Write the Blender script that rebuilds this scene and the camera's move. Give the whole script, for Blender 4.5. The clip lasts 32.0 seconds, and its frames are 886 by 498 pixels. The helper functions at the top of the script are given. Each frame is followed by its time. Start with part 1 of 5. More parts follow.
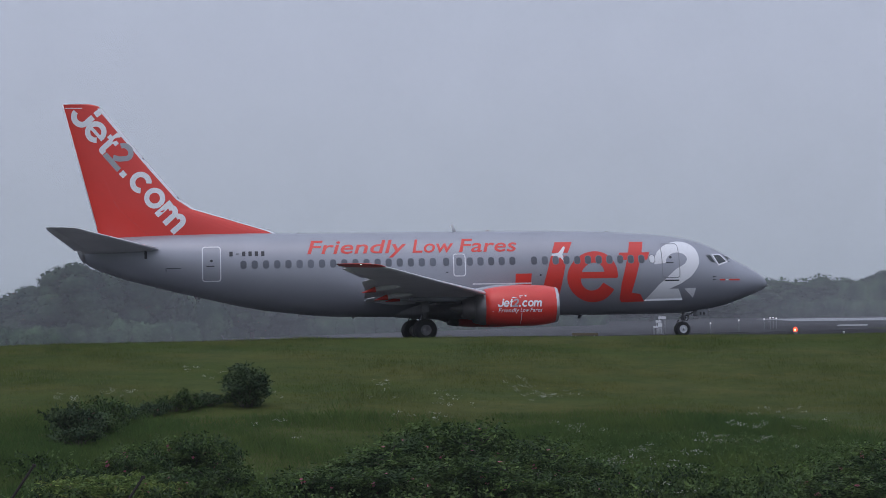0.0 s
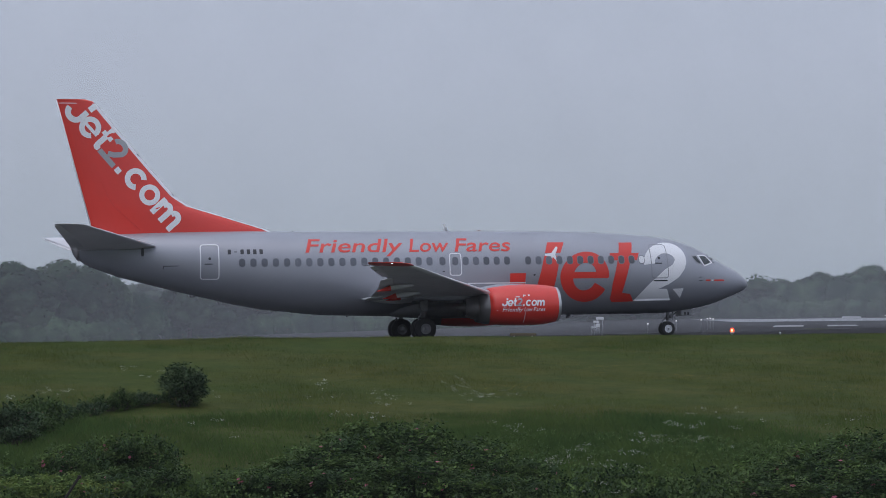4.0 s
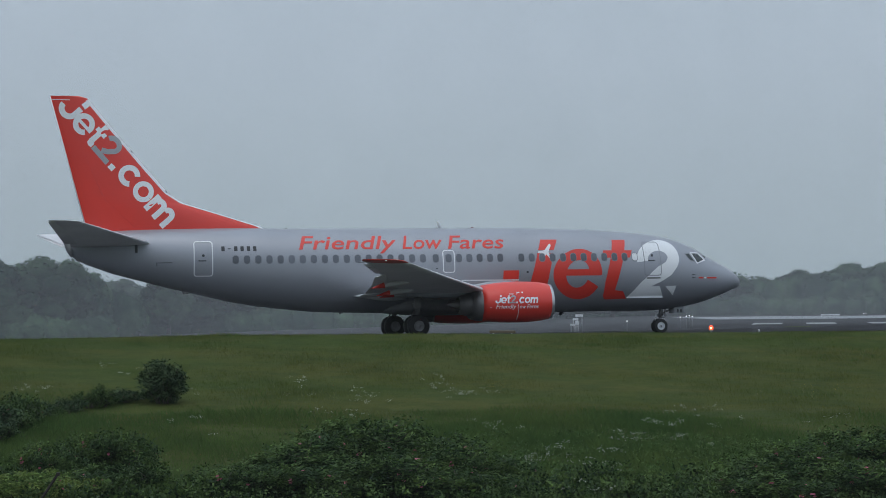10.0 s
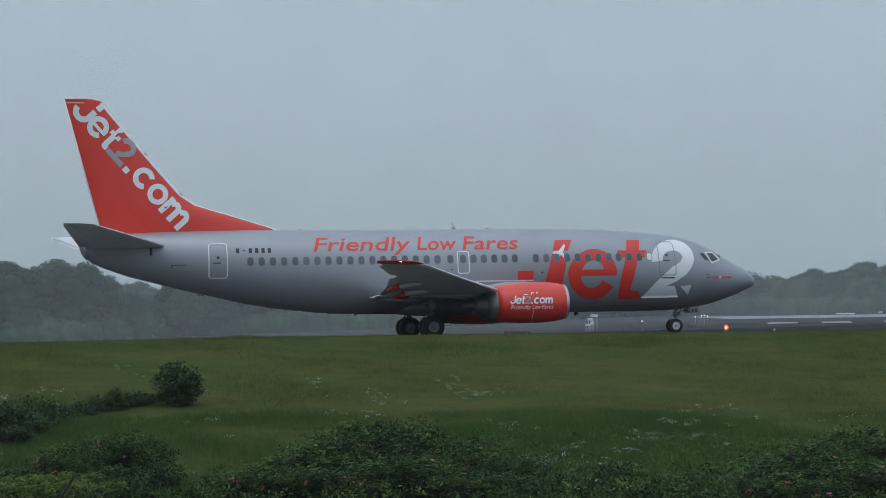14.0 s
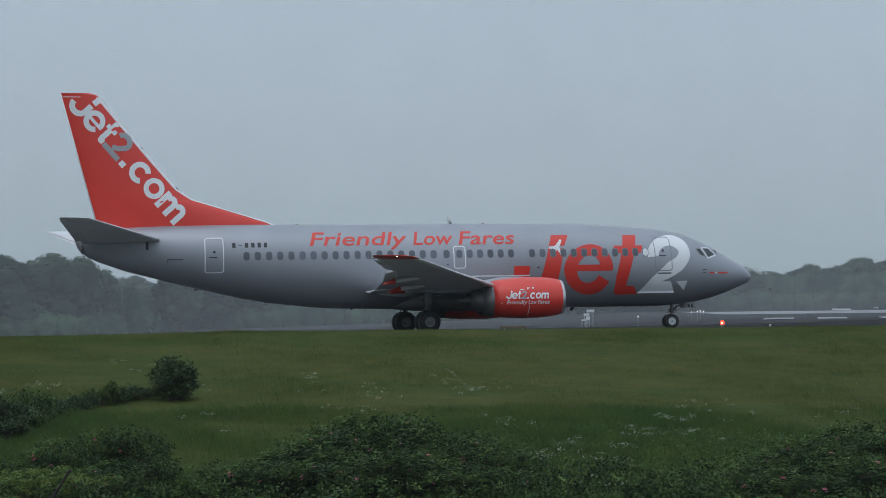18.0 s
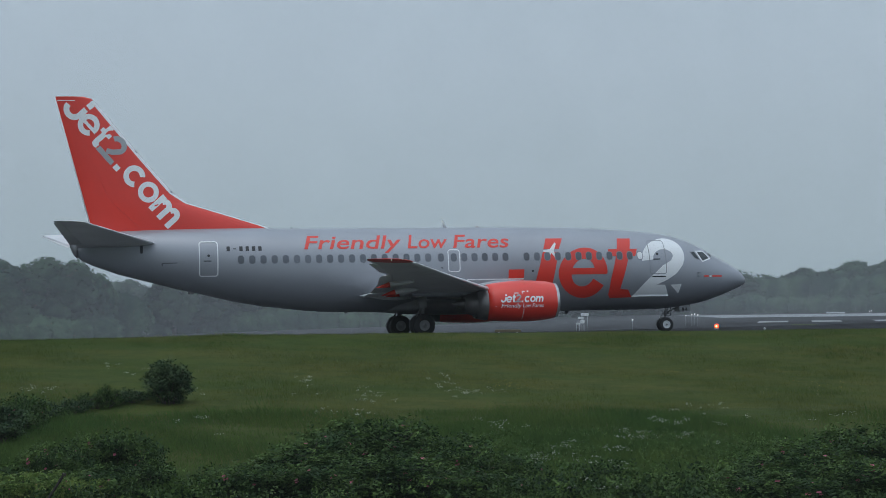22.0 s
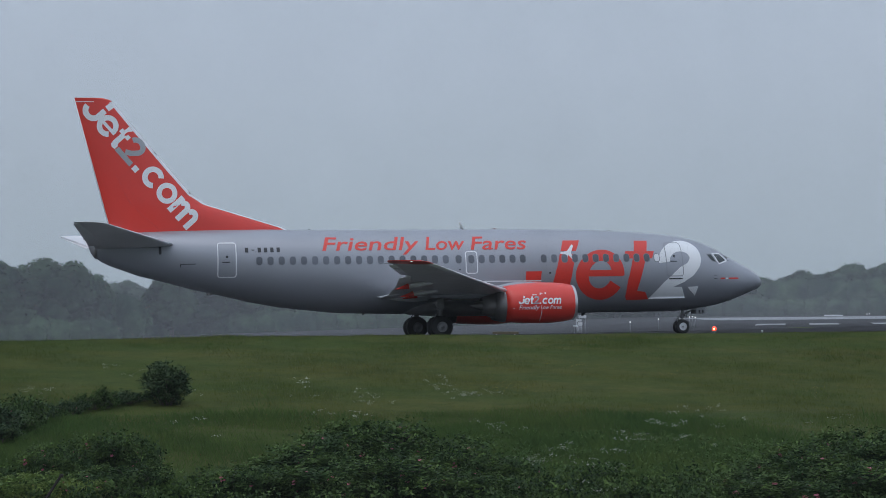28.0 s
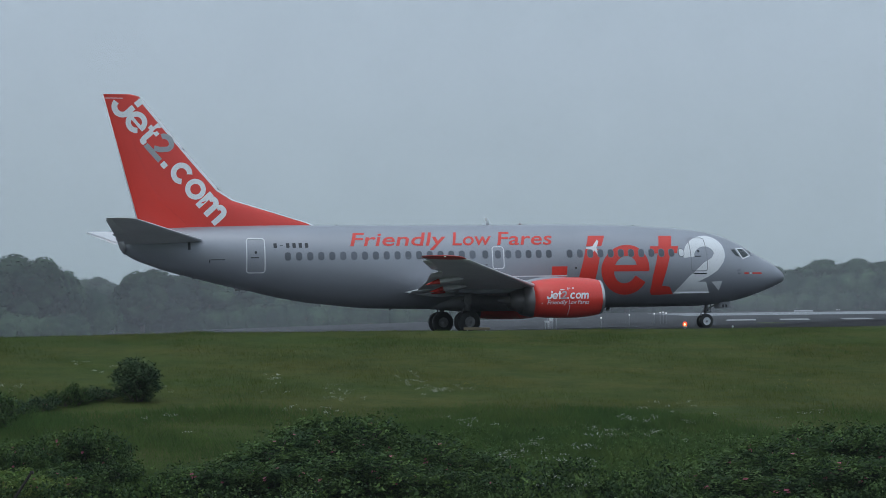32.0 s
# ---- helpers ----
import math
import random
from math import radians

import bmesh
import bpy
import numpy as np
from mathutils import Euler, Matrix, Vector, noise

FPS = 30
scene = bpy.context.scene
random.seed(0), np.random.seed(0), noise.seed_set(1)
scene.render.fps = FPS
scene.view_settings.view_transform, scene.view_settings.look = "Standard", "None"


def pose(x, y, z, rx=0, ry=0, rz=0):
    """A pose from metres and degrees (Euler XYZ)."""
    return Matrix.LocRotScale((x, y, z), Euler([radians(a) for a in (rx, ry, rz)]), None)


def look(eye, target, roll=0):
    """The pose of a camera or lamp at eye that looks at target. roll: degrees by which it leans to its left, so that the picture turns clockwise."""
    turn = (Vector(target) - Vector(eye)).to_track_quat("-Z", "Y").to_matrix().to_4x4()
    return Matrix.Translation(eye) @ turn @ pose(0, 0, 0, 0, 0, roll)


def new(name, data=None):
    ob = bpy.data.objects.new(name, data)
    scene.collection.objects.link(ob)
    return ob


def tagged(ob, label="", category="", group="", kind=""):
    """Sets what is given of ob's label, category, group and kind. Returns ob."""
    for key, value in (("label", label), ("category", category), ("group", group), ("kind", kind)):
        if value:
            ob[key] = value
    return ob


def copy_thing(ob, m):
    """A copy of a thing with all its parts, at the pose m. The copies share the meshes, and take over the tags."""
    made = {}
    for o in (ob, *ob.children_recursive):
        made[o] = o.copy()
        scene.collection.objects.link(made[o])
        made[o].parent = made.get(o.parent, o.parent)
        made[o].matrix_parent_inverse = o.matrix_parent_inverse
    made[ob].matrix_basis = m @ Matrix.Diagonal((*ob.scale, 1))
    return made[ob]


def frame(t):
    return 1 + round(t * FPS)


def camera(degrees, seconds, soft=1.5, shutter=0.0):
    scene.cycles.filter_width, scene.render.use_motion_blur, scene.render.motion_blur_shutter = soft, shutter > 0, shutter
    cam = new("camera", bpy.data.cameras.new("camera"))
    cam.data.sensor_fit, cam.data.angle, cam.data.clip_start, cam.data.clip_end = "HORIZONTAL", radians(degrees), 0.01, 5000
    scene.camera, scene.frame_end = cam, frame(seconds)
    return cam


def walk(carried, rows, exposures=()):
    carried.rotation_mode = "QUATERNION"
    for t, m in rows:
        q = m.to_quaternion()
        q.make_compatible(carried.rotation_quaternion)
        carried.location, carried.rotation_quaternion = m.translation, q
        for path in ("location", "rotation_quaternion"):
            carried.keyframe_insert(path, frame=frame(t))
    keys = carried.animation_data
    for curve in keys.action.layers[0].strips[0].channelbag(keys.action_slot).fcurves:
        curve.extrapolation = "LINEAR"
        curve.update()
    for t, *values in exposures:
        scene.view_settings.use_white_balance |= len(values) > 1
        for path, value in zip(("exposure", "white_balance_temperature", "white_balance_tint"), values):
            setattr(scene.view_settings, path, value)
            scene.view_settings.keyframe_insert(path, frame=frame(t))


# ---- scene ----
# Camera: held by hand at one spot, panning and swaying a little. Rows: seconds, pan to the right, tilt up, lean to the left (degrees).
EYE = (0.0, 0.0, 0.07)
PAN = (
    (0, -2.228, 2.446, -0.046), (0.5, -2.056, 2.401, -0.132), (1, -1.993, 2.335, -0.284), (1.5, -1.827, 2.314, -0.143),
    (2, -1.787, 2.325, -0.114), (2.5, -1.572, 2.374, -0.116), (3, -1.175, 2.392, -0.018), (3.5, -0.774, 2.403, 0.051),
    (5.5, -0.333, 2.582, 0.157), (6, -0.155, 2.546, 0.190), (6.5, 0.003, 2.341, 0.187), (7, 0.118, 2.305, 0.280),
    (7.5, 0.021, 2.330, 0.140), (8, -0.158, 2.309, 0.092), (8.5, -0.307, 2.314, 0.029), (9, -0.202, 2.355, 0.107),
    (9.5, -0.086, 2.365, 0.186), (10, 0.000, 2.371, 0.152), (10.5, 0.052, 2.326, 0.166), (11, -0.004, 2.323, 0.042),
    (11.5, -0.200, 2.329, 0.099), (12, -0.447, 2.353, 0.120), (12.5, -0.436, 2.413, 0.028), (13, -0.445, 2.382, -0.088),
    (13.5, -0.407, 2.375, -0.086), (14, -0.394, 2.396, -0.135), (14.5, -0.353, 2.380, -0.131), (16.5, -0.508, 2.394, -0.220),
    (17, -0.394, 2.363, -0.070), (17.5, -0.326, 2.309, -0.052), (18, -0.291, 2.257, -0.026), (18.5, -0.297, 2.161, -0.042),
    (19, -0.301, 2.107, -0.168), (19.5, -0.567, 2.162, -0.182), (20, -0.532, 2.262, 0.010), (20.5, -0.435, 2.241, -0.052),
    (21, -0.319, 2.284, -0.010), (21.5, -0.173, 2.283, 0.113), (22, -0.140, 2.351, -0.053), (22.5, -0.317, 2.372, -0.222),
    (23, -0.448, 2.388, -0.134), (23.5, -0.495, 2.443, -0.088), (24, -0.481, 2.486, -0.004), (24.5, -0.405, 2.444, 0.170),
    (25, -0.335, 2.435, 0.227), (25.5, -0.292, 2.439, 0.001), (27.5, -0.242, 2.404, 0.063), (28, -0.081, 2.403, 0.083),
    (28.5, 0.211, 2.374, 0.146), (29, 0.379, 2.312, -0.038), (29.5, 0.469, 2.328, -0.091), (30, 0.446, 2.326, -0.104),
    (30.5, 0.471, 2.312, -0.081), (31, 0.538, 2.297, 0.036), (31.5, 0.619, 2.302, 0.065), (32, 0.706, 2.293, -0.010),
)


def aim(pan, tilt, lean):
    p, e = radians(pan), radians(tilt)
    return look(EYE, (EYE[0] + math.sin(p) * math.cos(e), EYE[1] + math.cos(p) * math.cos(e), EYE[2] + math.sin(e)), lean)


cam = camera(23.72, 32.0, soft=0.8)
walk(cam, [(t, aim(p, e, r)) for t, p, e, r in PAN],
     exposures=[(0, 0.0, 6277, 20.5), (1, 0.0, 6277, 20.5), (2, 0.0, 6360, 17), (3, 0.0, 6300, 18), (4.5, 0.0, 6350, 19), (5.7, 0.0, 6340, 21.5), (6.4, 0.0, 6350, 20.5), (7.2, 0.0, 6390, 13),
                (8.5, 0.0, 6390, 10), (10, 0.0, 6310, 8), (12, 0.0, 6330, 8), (14, 0.0, 6260, 6.4), (16, 0.0, 6280, 7.4), (17, 0.0, 6290, 7.6), (18, 0.0, 6277, 7.3), (19, 0.0, 6110, 9), (20, 0.0, 6280, 12.3),
                (21, 0.0, 6296, 6.8), (22, 0.0, 6206, 5.6), (23, 0.0, 6170, 12.3), (24, 0.0, 6195, 11), (25, 0.0, 6217, 9.5), (26.5, 0.0, 6210, 10.5), (28, 0.0, 6205, 11.8), (29, 0.0, 6225, 16.5), (30, 0.0, 6210, 9),
                (31, 0.0, 6140, 6.4), (32, 0.0, 6140, 6.4)])

# Overcast daylight: a dull, even sky and a weak, very wide sun behind the cloud.
world = bpy.data.worlds.new("overcast_sky")
scene.world = world
world.use_nodes = True
wn, wl = world.node_tree.nodes, world.node_tree.links
wn.clear()
w_out = wn.new("ShaderNodeOutputWorld")
w_bg = wn.new("ShaderNodeBackground")
w_sky = wn.new("ShaderNodeTexSky")
w_sky.sky_type = "NISHITA"
w_sky.sun_disc = False
w_sky.sun_elevation = radians(70)
w_sky.sun_rotation = radians(200)
w_sky.dust_density = 6.0
w_sky.air_density = 1.5
w_scale = wn.new("ShaderNodeVectorMath")
w_scale.operation = "SCALE"
w_scale.inputs["Scale"].default_value = 0.09
w_mix = wn.new("ShaderNodeMix")
w_mix.data_type = "RGBA"
w_mix.inputs["Factor"].default_value = 0.86
w_low, w_murk = wn.new("ShaderNodeMix"), wn.new("ShaderNodeMapRange")  # murkier towards the horizon
w_low.data_type = "RGBA"
w_low.inputs["A"].default_value, w_low.inputs["B"].default_value = (0.428, 0.520, 0.570, 1), (0.496, 0.570, 0.660, 1)
w_murk.inputs["From Min"].default_value, w_murk.inputs["From Max"].default_value = 0.0, 0.13
wl.new(w_murk.outputs["Result"], w_low.inputs["Factor"])
wl.new(w_low.outputs["Result"], w_mix.inputs["B"])
wl.new(w_sky.outputs["Color"], w_scale.inputs[0])
wl.new(w_scale.outputs["Vector"], w_mix.inputs["A"])
wl.new(w_mix.outputs["Result"], w_bg.inputs["Color"])
w_tc, w_xyz, w_up = wn.new("ShaderNodeTexCoord"), wn.new("ShaderNodeSeparateXYZ"), wn.new("ShaderNodeMapRange")
w_up.inputs["To Min"].default_value, w_up.inputs["To Max"].default_value = 0.93, 1.72  # an overcast sky is brightest overhead
wl.new(w_tc.outputs["Generated"], w_xyz.inputs["Vector"])
wl.new(w_xyz.outputs["Z"], w_up.inputs["Value"])
wl.new(w_xyz.outputs["Z"], w_murk.inputs["Value"])
wl.new(w_up.outputs["Result"], w_bg.inputs["Strength"])
wl.new(w_bg.outputs["Background"], w_out.inputs["Surface"])

sun_data = bpy.data.lights.new("sun", "SUN")
sun_data.energy, sun_data.angle, sun_data.color = 0.26, radians(40), (1.0, 0.97, 0.93)
sun = new("sun", sun_data)
sun.matrix_world = look((0, 0, 60), (8, 20, 0))


# ---- materials ----
def mat(name, color, rough=0.6, metal=0.0, var=0.15, scale=3.0, fine=40.0, bump=0.0, second=None, island=0.0, per_object=0.0,
        glow=None, coat=0.0, see_through=0.0, gloss=0.5, stretch=1.0, patch=None):
    """A surface with two scales of variation; second: a colour mixed in by the large noise; island: spread from piece to piece; patch: (colour, scale, share) of a third tone."""
    m = bpy.data.materials.new(name)
    m.use_nodes = True
    n, l = m.node_tree.nodes, m.node_tree.links
    b = n["Principled BSDF"]
    b.inputs["Roughness"].default_value = rough
    b.inputs["Metallic"].default_value = metal
    b.inputs["Specular IOR Level"].default_value = gloss
    b.inputs["Coat Weight"].default_value = coat
    b.inputs["Coat Roughness"].default_value = 0.12
    tc = n.new("ShaderNodeTexCoord")
    big, small = n.new("ShaderNodeTexNoise"), n.new("ShaderNodeTexNoise")
    for tex, sc, det in ((big, scale, 4), (small, fine, 3)):
        tex.inputs["Scale"].default_value = sc
        tex.inputs["Detail"].default_value = det
        l.new(tc.outputs["Object"], tex.inputs["Vector"])
    if stretch != 1.0:
        mp = n.new("ShaderNodeMapping")
        mp.inputs["Scale"].default_value = (stretch, 1, 1)
        l.new(tc.outputs["Object"], mp.inputs["Vector"])
        l.new(mp.outputs["Vector"], big.inputs["Vector"])
    base = n.new("ShaderNodeMix")
    base.data_type = "RGBA"
    c2 = second or tuple(c * (1 - var) for c in color)
    base.inputs["A"].default_value = (*color, 1)
    base.inputs["B"].default_value = (*c2, 1)
    ramp = n.new("ShaderNodeMapRange")
    ramp.inputs["From Min"].default_value, ramp.inputs["From Max"].default_value = 0.36, 0.64
    l.new(big.outputs["Fac"], ramp.inputs["Value"])
    l.new(ramp.outputs["Result"], base.inputs["Factor"])
    hsv = n.new("ShaderNodeHueSaturation")
    tone = base.outputs["Result"]
    if patch:
        third, pick, lay = n.new("ShaderNodeTexNoise"), n.new("ShaderNodeMapRange"), n.new("ShaderNodeMix")
        third.inputs["Scale"].default_value, third.inputs["Detail"].default_value = patch[1], 5
        third.inputs["Roughness"].default_value = 0.65
        pick.inputs["From Min"].default_value, pick.inputs["From Max"].default_value = 0.42, 0.66
        pick.inputs["To Max"].default_value = patch[2]
        lay.data_type = "RGBA"
        lay.inputs["B"].default_value = (*patch[0], 1)
        l.new(tc.outputs["Object"], third.inputs["Vector"])
        l.new(third.outputs["Fac"], pick.inputs["Value"])
        l.new(pick.outputs["Result"], lay.inputs["Factor"])
        l.new(tone, lay.inputs["A"])
        tone = lay.outputs["Result"]
    l.new(tone, hsv.inputs["Color"])
    val = n.new("ShaderNodeMapRange")
    val.inputs["To Min"].default_value, val.inputs["To Max"].default_value = 1 - var, 1 + var
    l.new(small.outputs["Fac"], val.inputs["Value"])
    last = val.outputs["Result"]
    for spread, kind, socket in ((island, "ShaderNodeNewGeometry", "Random Per Island"), (per_object, "ShaderNodeObjectInfo", "Random")):
        if spread:
            g, r, mul = n.new(kind), n.new("ShaderNodeMapRange"), n.new("ShaderNodeMath")
            r.inputs["To Min"].default_value, r.inputs["To Max"].default_value = 1 - spread, 1 + spread
            mul.operation = "MULTIPLY"
            l.new(g.outputs[socket], r.inputs["Value"])
            l.new(r.outputs["Result"], mul.inputs[0])
            l.new(last, mul.inputs[1])
            last = mul.outputs["Value"]
    l.new(last, hsv.inputs["Value"])
    l.new(hsv.outputs["Color"], b.inputs["Base Color"])
    if bump:
        bp = n.new("ShaderNodeBump")
        bp.inputs["Strength"].default_value = bump
        bp.inputs["Distance"].default_value = 0.02
        l.new(small.outputs["Fac"], bp.inputs["Height"])
        l.new(bp.outputs["Normal"], b.inputs["Normal"])
    if glow:
        b.inputs["Emission Color"].default_value = (*glow[0], 1)
        b.inputs["Emission Strength"].default_value = glow[1]
    if see_through:
        b.inputs["Subsurface Weight"].default_value = 0.0
        tr, mx = n.new("ShaderNodeBsdfTranslucent"), n.new("ShaderNodeMixShader")
        mx.inputs["Fac"].default_value = see_through
        l.new(hsv.outputs["Color"], tr.inputs["Color"])
        l.new(b.outputs["BSDF"], mx.inputs[1])
        l.new(tr.outputs["BSDF"], mx.inputs[2])
        l.new(mx.outputs["Shader"], n["Material Output"].inputs["Surface"])
    return m


M_SILVER = mat("silver_paint", (0.355, 0.368, 0.408), 0.50, 0.42, 0.05, 0.35, 9, second=(0.325, 0.338, 0.372), coat=0.05)
M_WINGGREY = mat("wing_grey_paint", (0.701, 0.701, 0.712), 0.42, 0.1, 0.10, 0.8, 12)
M_RED = mat("red_paint", (0.725, 0.042, 0.026), 0.40, 0.0, 0.05, 0.5, 10, coat=0.25)
M_WHITE = mat("white_paint", (0.823, 0.833, 0.853), 0.4, 0.0, 0.04, 0.6, 12, coat=0.2)
M_GREYMARK = mat("grey_marking_paint", (0.25, 0.26, 0.28), 0.4, 0.0, 0.05)
M_PALEGREY = mat("mid_grey_paint", (0.36, 0.37, 0.39), 0.4, 0.0, 0.05)
M_DARKMARK = mat("black_marking_paint", (0.03, 0.032, 0.04), 0.45, 0.0, 0.1)
M_SLAT = mat("pale_slat_metal", (0.792, 0.804, 0.828), 0.4, 0.2, 0.08, 2, 30)
M_FRAME = mat("window_surround", (0.20, 0.21, 0.235), 0.4, 0.2, 0.05)
M_BARE = mat("bare_metal", (0.62, 0.62, 0.63), 0.42, 1.0, 0.08, 2, 30)
M_HOTMETAL = mat("heat_stained_metal", (0.20, 0.19, 0.19), 0.45, 0.5, 0.15, 2, 30)
M_GLASS = mat("dark_cabin_glass", (0.125, 0.135, 0.160), 0.15, 0.0, 0.1, per_object=0.25)
M_DECKGLASS = mat("dark_flight_deck_glass", (0.030, 0.038, 0.042), 0.08, 0.0, 0.1)
M_TYRE = mat("black_tyre_rubber", (0.034, 0.034, 0.036), 0.7, 0.0, 0.2, 6, 60)
M_RIM = mat("grey_wheel_rim", (0.36, 0.36, 0.37), 0.5, 0.3, 0.15, 8, 40)
M_STRUT = mat("grey_gear_metal", (0.34, 0.34, 0.35), 0.45, 0.5, 0.15, 5, 40)
M_BELLY_SHADE = mat("shaded_belly_paint", (0.30, 0.305, 0.32), 0.55, 0.0, 0.15, 0.8, 12, gloss=0.25)
M_NAV = mat("green_nav_light_glass", (0.5, 0.8, 0.7), 0.2, glow=((0.75, 1.0, 0.9), 6.0))
M_BEACON = mat("red_beacon_glass", (0.10, 0.012, 0.012), 0.15)


# ---- helpers for meshes ----
def part(name, bm, material, parent=None, label="", smooth=True):
    """Links a bmesh as one mesh object, under a thing or a part if one is given."""
    me = bpy.data.meshes.new(name)
    bm.to_mesh(me)
    bm.free()
    me.materials.append(material)
    if smooth:
        me.shade_smooth()
    ob = new(name, me)
    if parent is not None:
        ob.parent = parent
    if label:
        ob["label"] = label
    return ob


def arrays(name, verts, faces, material, smooth=False, normals=None):
    """One mesh object from numpy arrays of vertices and equal-sided faces."""
    verts, faces = np.asarray(verts, np.float32), np.asarray(faces, np.int32)
    k = faces.shape[1]
    me = bpy.data.meshes.new(name)
    me.vertices.add(len(verts))
    me.vertices.foreach_set("co", verts.ravel())
    me.loops.add(faces.size)
    me.loops.foreach_set("vertex_index", faces.ravel())
    me.polygons.add(len(faces))
    me.polygons.foreach_set("loop_start", np.arange(0, faces.size, k, dtype=np.int32))
    me.update(calc_edges=True)
    me.materials.append(material)
    if smooth or normals is not None:
        me.shade_smooth()
    if normals is not None:
        me.normals_split_custom_set_from_vertices(np.asarray(normals, np.float32).tolist())
    return new(name, me)


def loft(bm, rings, close_start=True, close_end=True):
    """Skins rings of equal numbers of points."""
    vs = [[bm.verts.new(p) for p in ring] for ring in rings]
    k = len(vs[0])
    for a, b in zip(vs, vs[1:]):
        for i in range(k):
            j = (i + 1) % k
            bm.faces.new((a[i], a[j], b[j], b[i]))
    if close_start:
        bm.faces.new(vs[0][::-1])
    if close_end:
        bm.faces.new(vs[-1])
    bmesh.ops.recalc_face_normals(bm, faces=bm.faces)
    return bm


def tube(bm, a, b, ra, rb=None, k=10):
    """A tapered round bar from a to b."""
    a, b = Vector(a), Vector(b)
    rb = ra if rb is None else rb
    q = (b - a).to_track_quat("Z", "Y").to_matrix()
    rings = [[c + q @ Vector((r * math.cos(6.2832 * i / k), r * math.sin(6.2832 * i / k), 0)) for i in range(k)] for c, r in ((a, ra), (b, rb))]
    return loft(bm, rings)


def box(bm, lo, hi, bevel=0.0):
    """A box between two corners."""
    lo, hi = Vector(lo), Vector(hi)
    got = bmesh.ops.create_cube(bm, size=1.0, matrix=Matrix.Translation((lo + hi) / 2) @ Matrix.Diagonal((*(hi - lo), 1)))
    if bevel:
        edges = list({e for v in got["verts"] for e in v.link_edges})
        bmesh.ops.bevel(bm, geom=edges, offset=bevel, segments=2, affect="EDGES", profile=0.5)
    return bm


def turned(bm, profile, k=28, axis="Y", ends=True):
    """A body of revolution; profile: (along the axis, radius)."""
    rings = []
    for h, r in profile:
        ring = []
        for i in range(k):
            c, s = r * math.cos(6.2832 * i / k), r * math.sin(6.2832 * i / k)
            ring.append((c, h, s) if axis == "Y" else (h, c, s) if axis == "X" else (c, s, h))
        rings.append(ring)
    return loft(bm, rings, ends, ends)


def interp(x, xs, ys):
    return float(np.interp(x, xs, ys))


# ---- the lie of the land ----
HEAD = radians(13.06)
FW, LF = Vector((math.cos(HEAD), math.sin(HEAD), 0)), Vector((-math.sin(HEAD), math.cos(HEAD), 0))
STAND = Vector((-1.77, 98.1, 0.0))
NEAR_Y = (0, 15, 28, 38, 44, 52, 60, 67, 71, 74, 78)
NEAR_Z = (-1.55, -2.3, -2.42, -2.2, -1.85, -1.75, -1.02, -0.28, 0.14, 0.10, -0.15)


def runway_z(x, y):
    """The runway strip climbs along its length, and more steeply ahead, up to a low brow."""
    a = (np.asarray(x, float) - STAND.x) * FW.x + (np.asarray(y, float) - STAND.y) * FW.y
    up = np.clip(a, 0, 90)
    return 0.0183 * up + 0.00016 * up ** 2 + 0.0183 * 150 * np.tanh(np.minimum(a, 0) / 150) + 1.2 * np.tanh(np.maximum(a - 90, 0) / 40)


def ground_z(x, y):
    """Height of the ground: a dip before the camera, a bank up to the runway strip, which climbs along its length."""
    x, y = np.asarray(x, float), np.asarray(y, float)
    yy = y - 0.232 * x * np.clip(y / 70, 0, 1)
    near = np.interp(yy, NEAR_Y, NEAR_Z)
    near = near + np.clip(yy / 71, 0, 1) ** 4 * (np.clip(0.0095 * x, -0.6, 0.4) + np.clip(0.012 * (x + 7), -0.4, 0))
    near = near + 0.05 * np.sin(x * 0.9 + 1.3 * np.sin(y * 0.23)) * np.clip(1 - yy / 69, 0, 1)
    k = np.clip((yy - 74) / 5.0, 0, 1)
    k = k * k * (3 - 2 * k)
    low = near * (1 - k) + runway_z(x, y) * k
    # beyond the runway the airfield lies almost level, falling away to the west
    level = 1.87 + np.where(x > 26, 0.011, 0.035) * (np.clip(x, -90, 150) - 26) + 0.0145 * (np.clip(y, 0, 330) - 228)
    k = np.clip((y - 122) / 36.0, 0, 1)
    k = k * k * (3 - 2 * k)
    return low * (1 - k) + level * k


M_GROUND = mat("meadow_soil_and_turf", (0.047, 0.068, 0.015), 0.95, 0.0, 0.18, 0.35, 3, bump=0.3, gloss=0.05, stretch=0.4, second=(0.066, 0.073, 0.019), patch=((0.031, 0.051, 0.014), 0.9, 0.6))
M_BOUNCE = mat("bounce_pad_surface", (0.078, 0.078, 0.078), 0.7, 0.0, 0.2, 0.4, 30, bump=0.15, second=(0.061, 0.061, 0.064), gloss=0.15)
M_MARKING = mat("worn_runway_marking", (0.225, 0.225, 0.221), 0.5, 0.0, 0.2, 1.5, 20)
M_APRON = mat("rough_dark_asphalt", (0.038, 0.038, 0.041), 0.9, 0.0, 0.2, 0.3, 20, bump=0.2, gloss=0.03)
M_PALE = mat("wet_pale_concrete", (0.186, 0.192, 0.198), 0.45, 0.0, 0.12, 0.2, 6)


def sheet(name, xs, ys, lift, material):
    gx, gy = np.meshgrid(xs, ys)
    verts = np.stack([gx, gy, ground_z(gx, gy) + lift], -1).reshape(-1, 3)
    w = len(xs)
    i = (np.arange(len(ys) - 1)[:, None] * w + np.arange(w - 1)[None, :]).ravel()
    return arrays(name, verts, np.stack([i, i + 1, i + w + 1, i + w], -1), material, smooth=True)


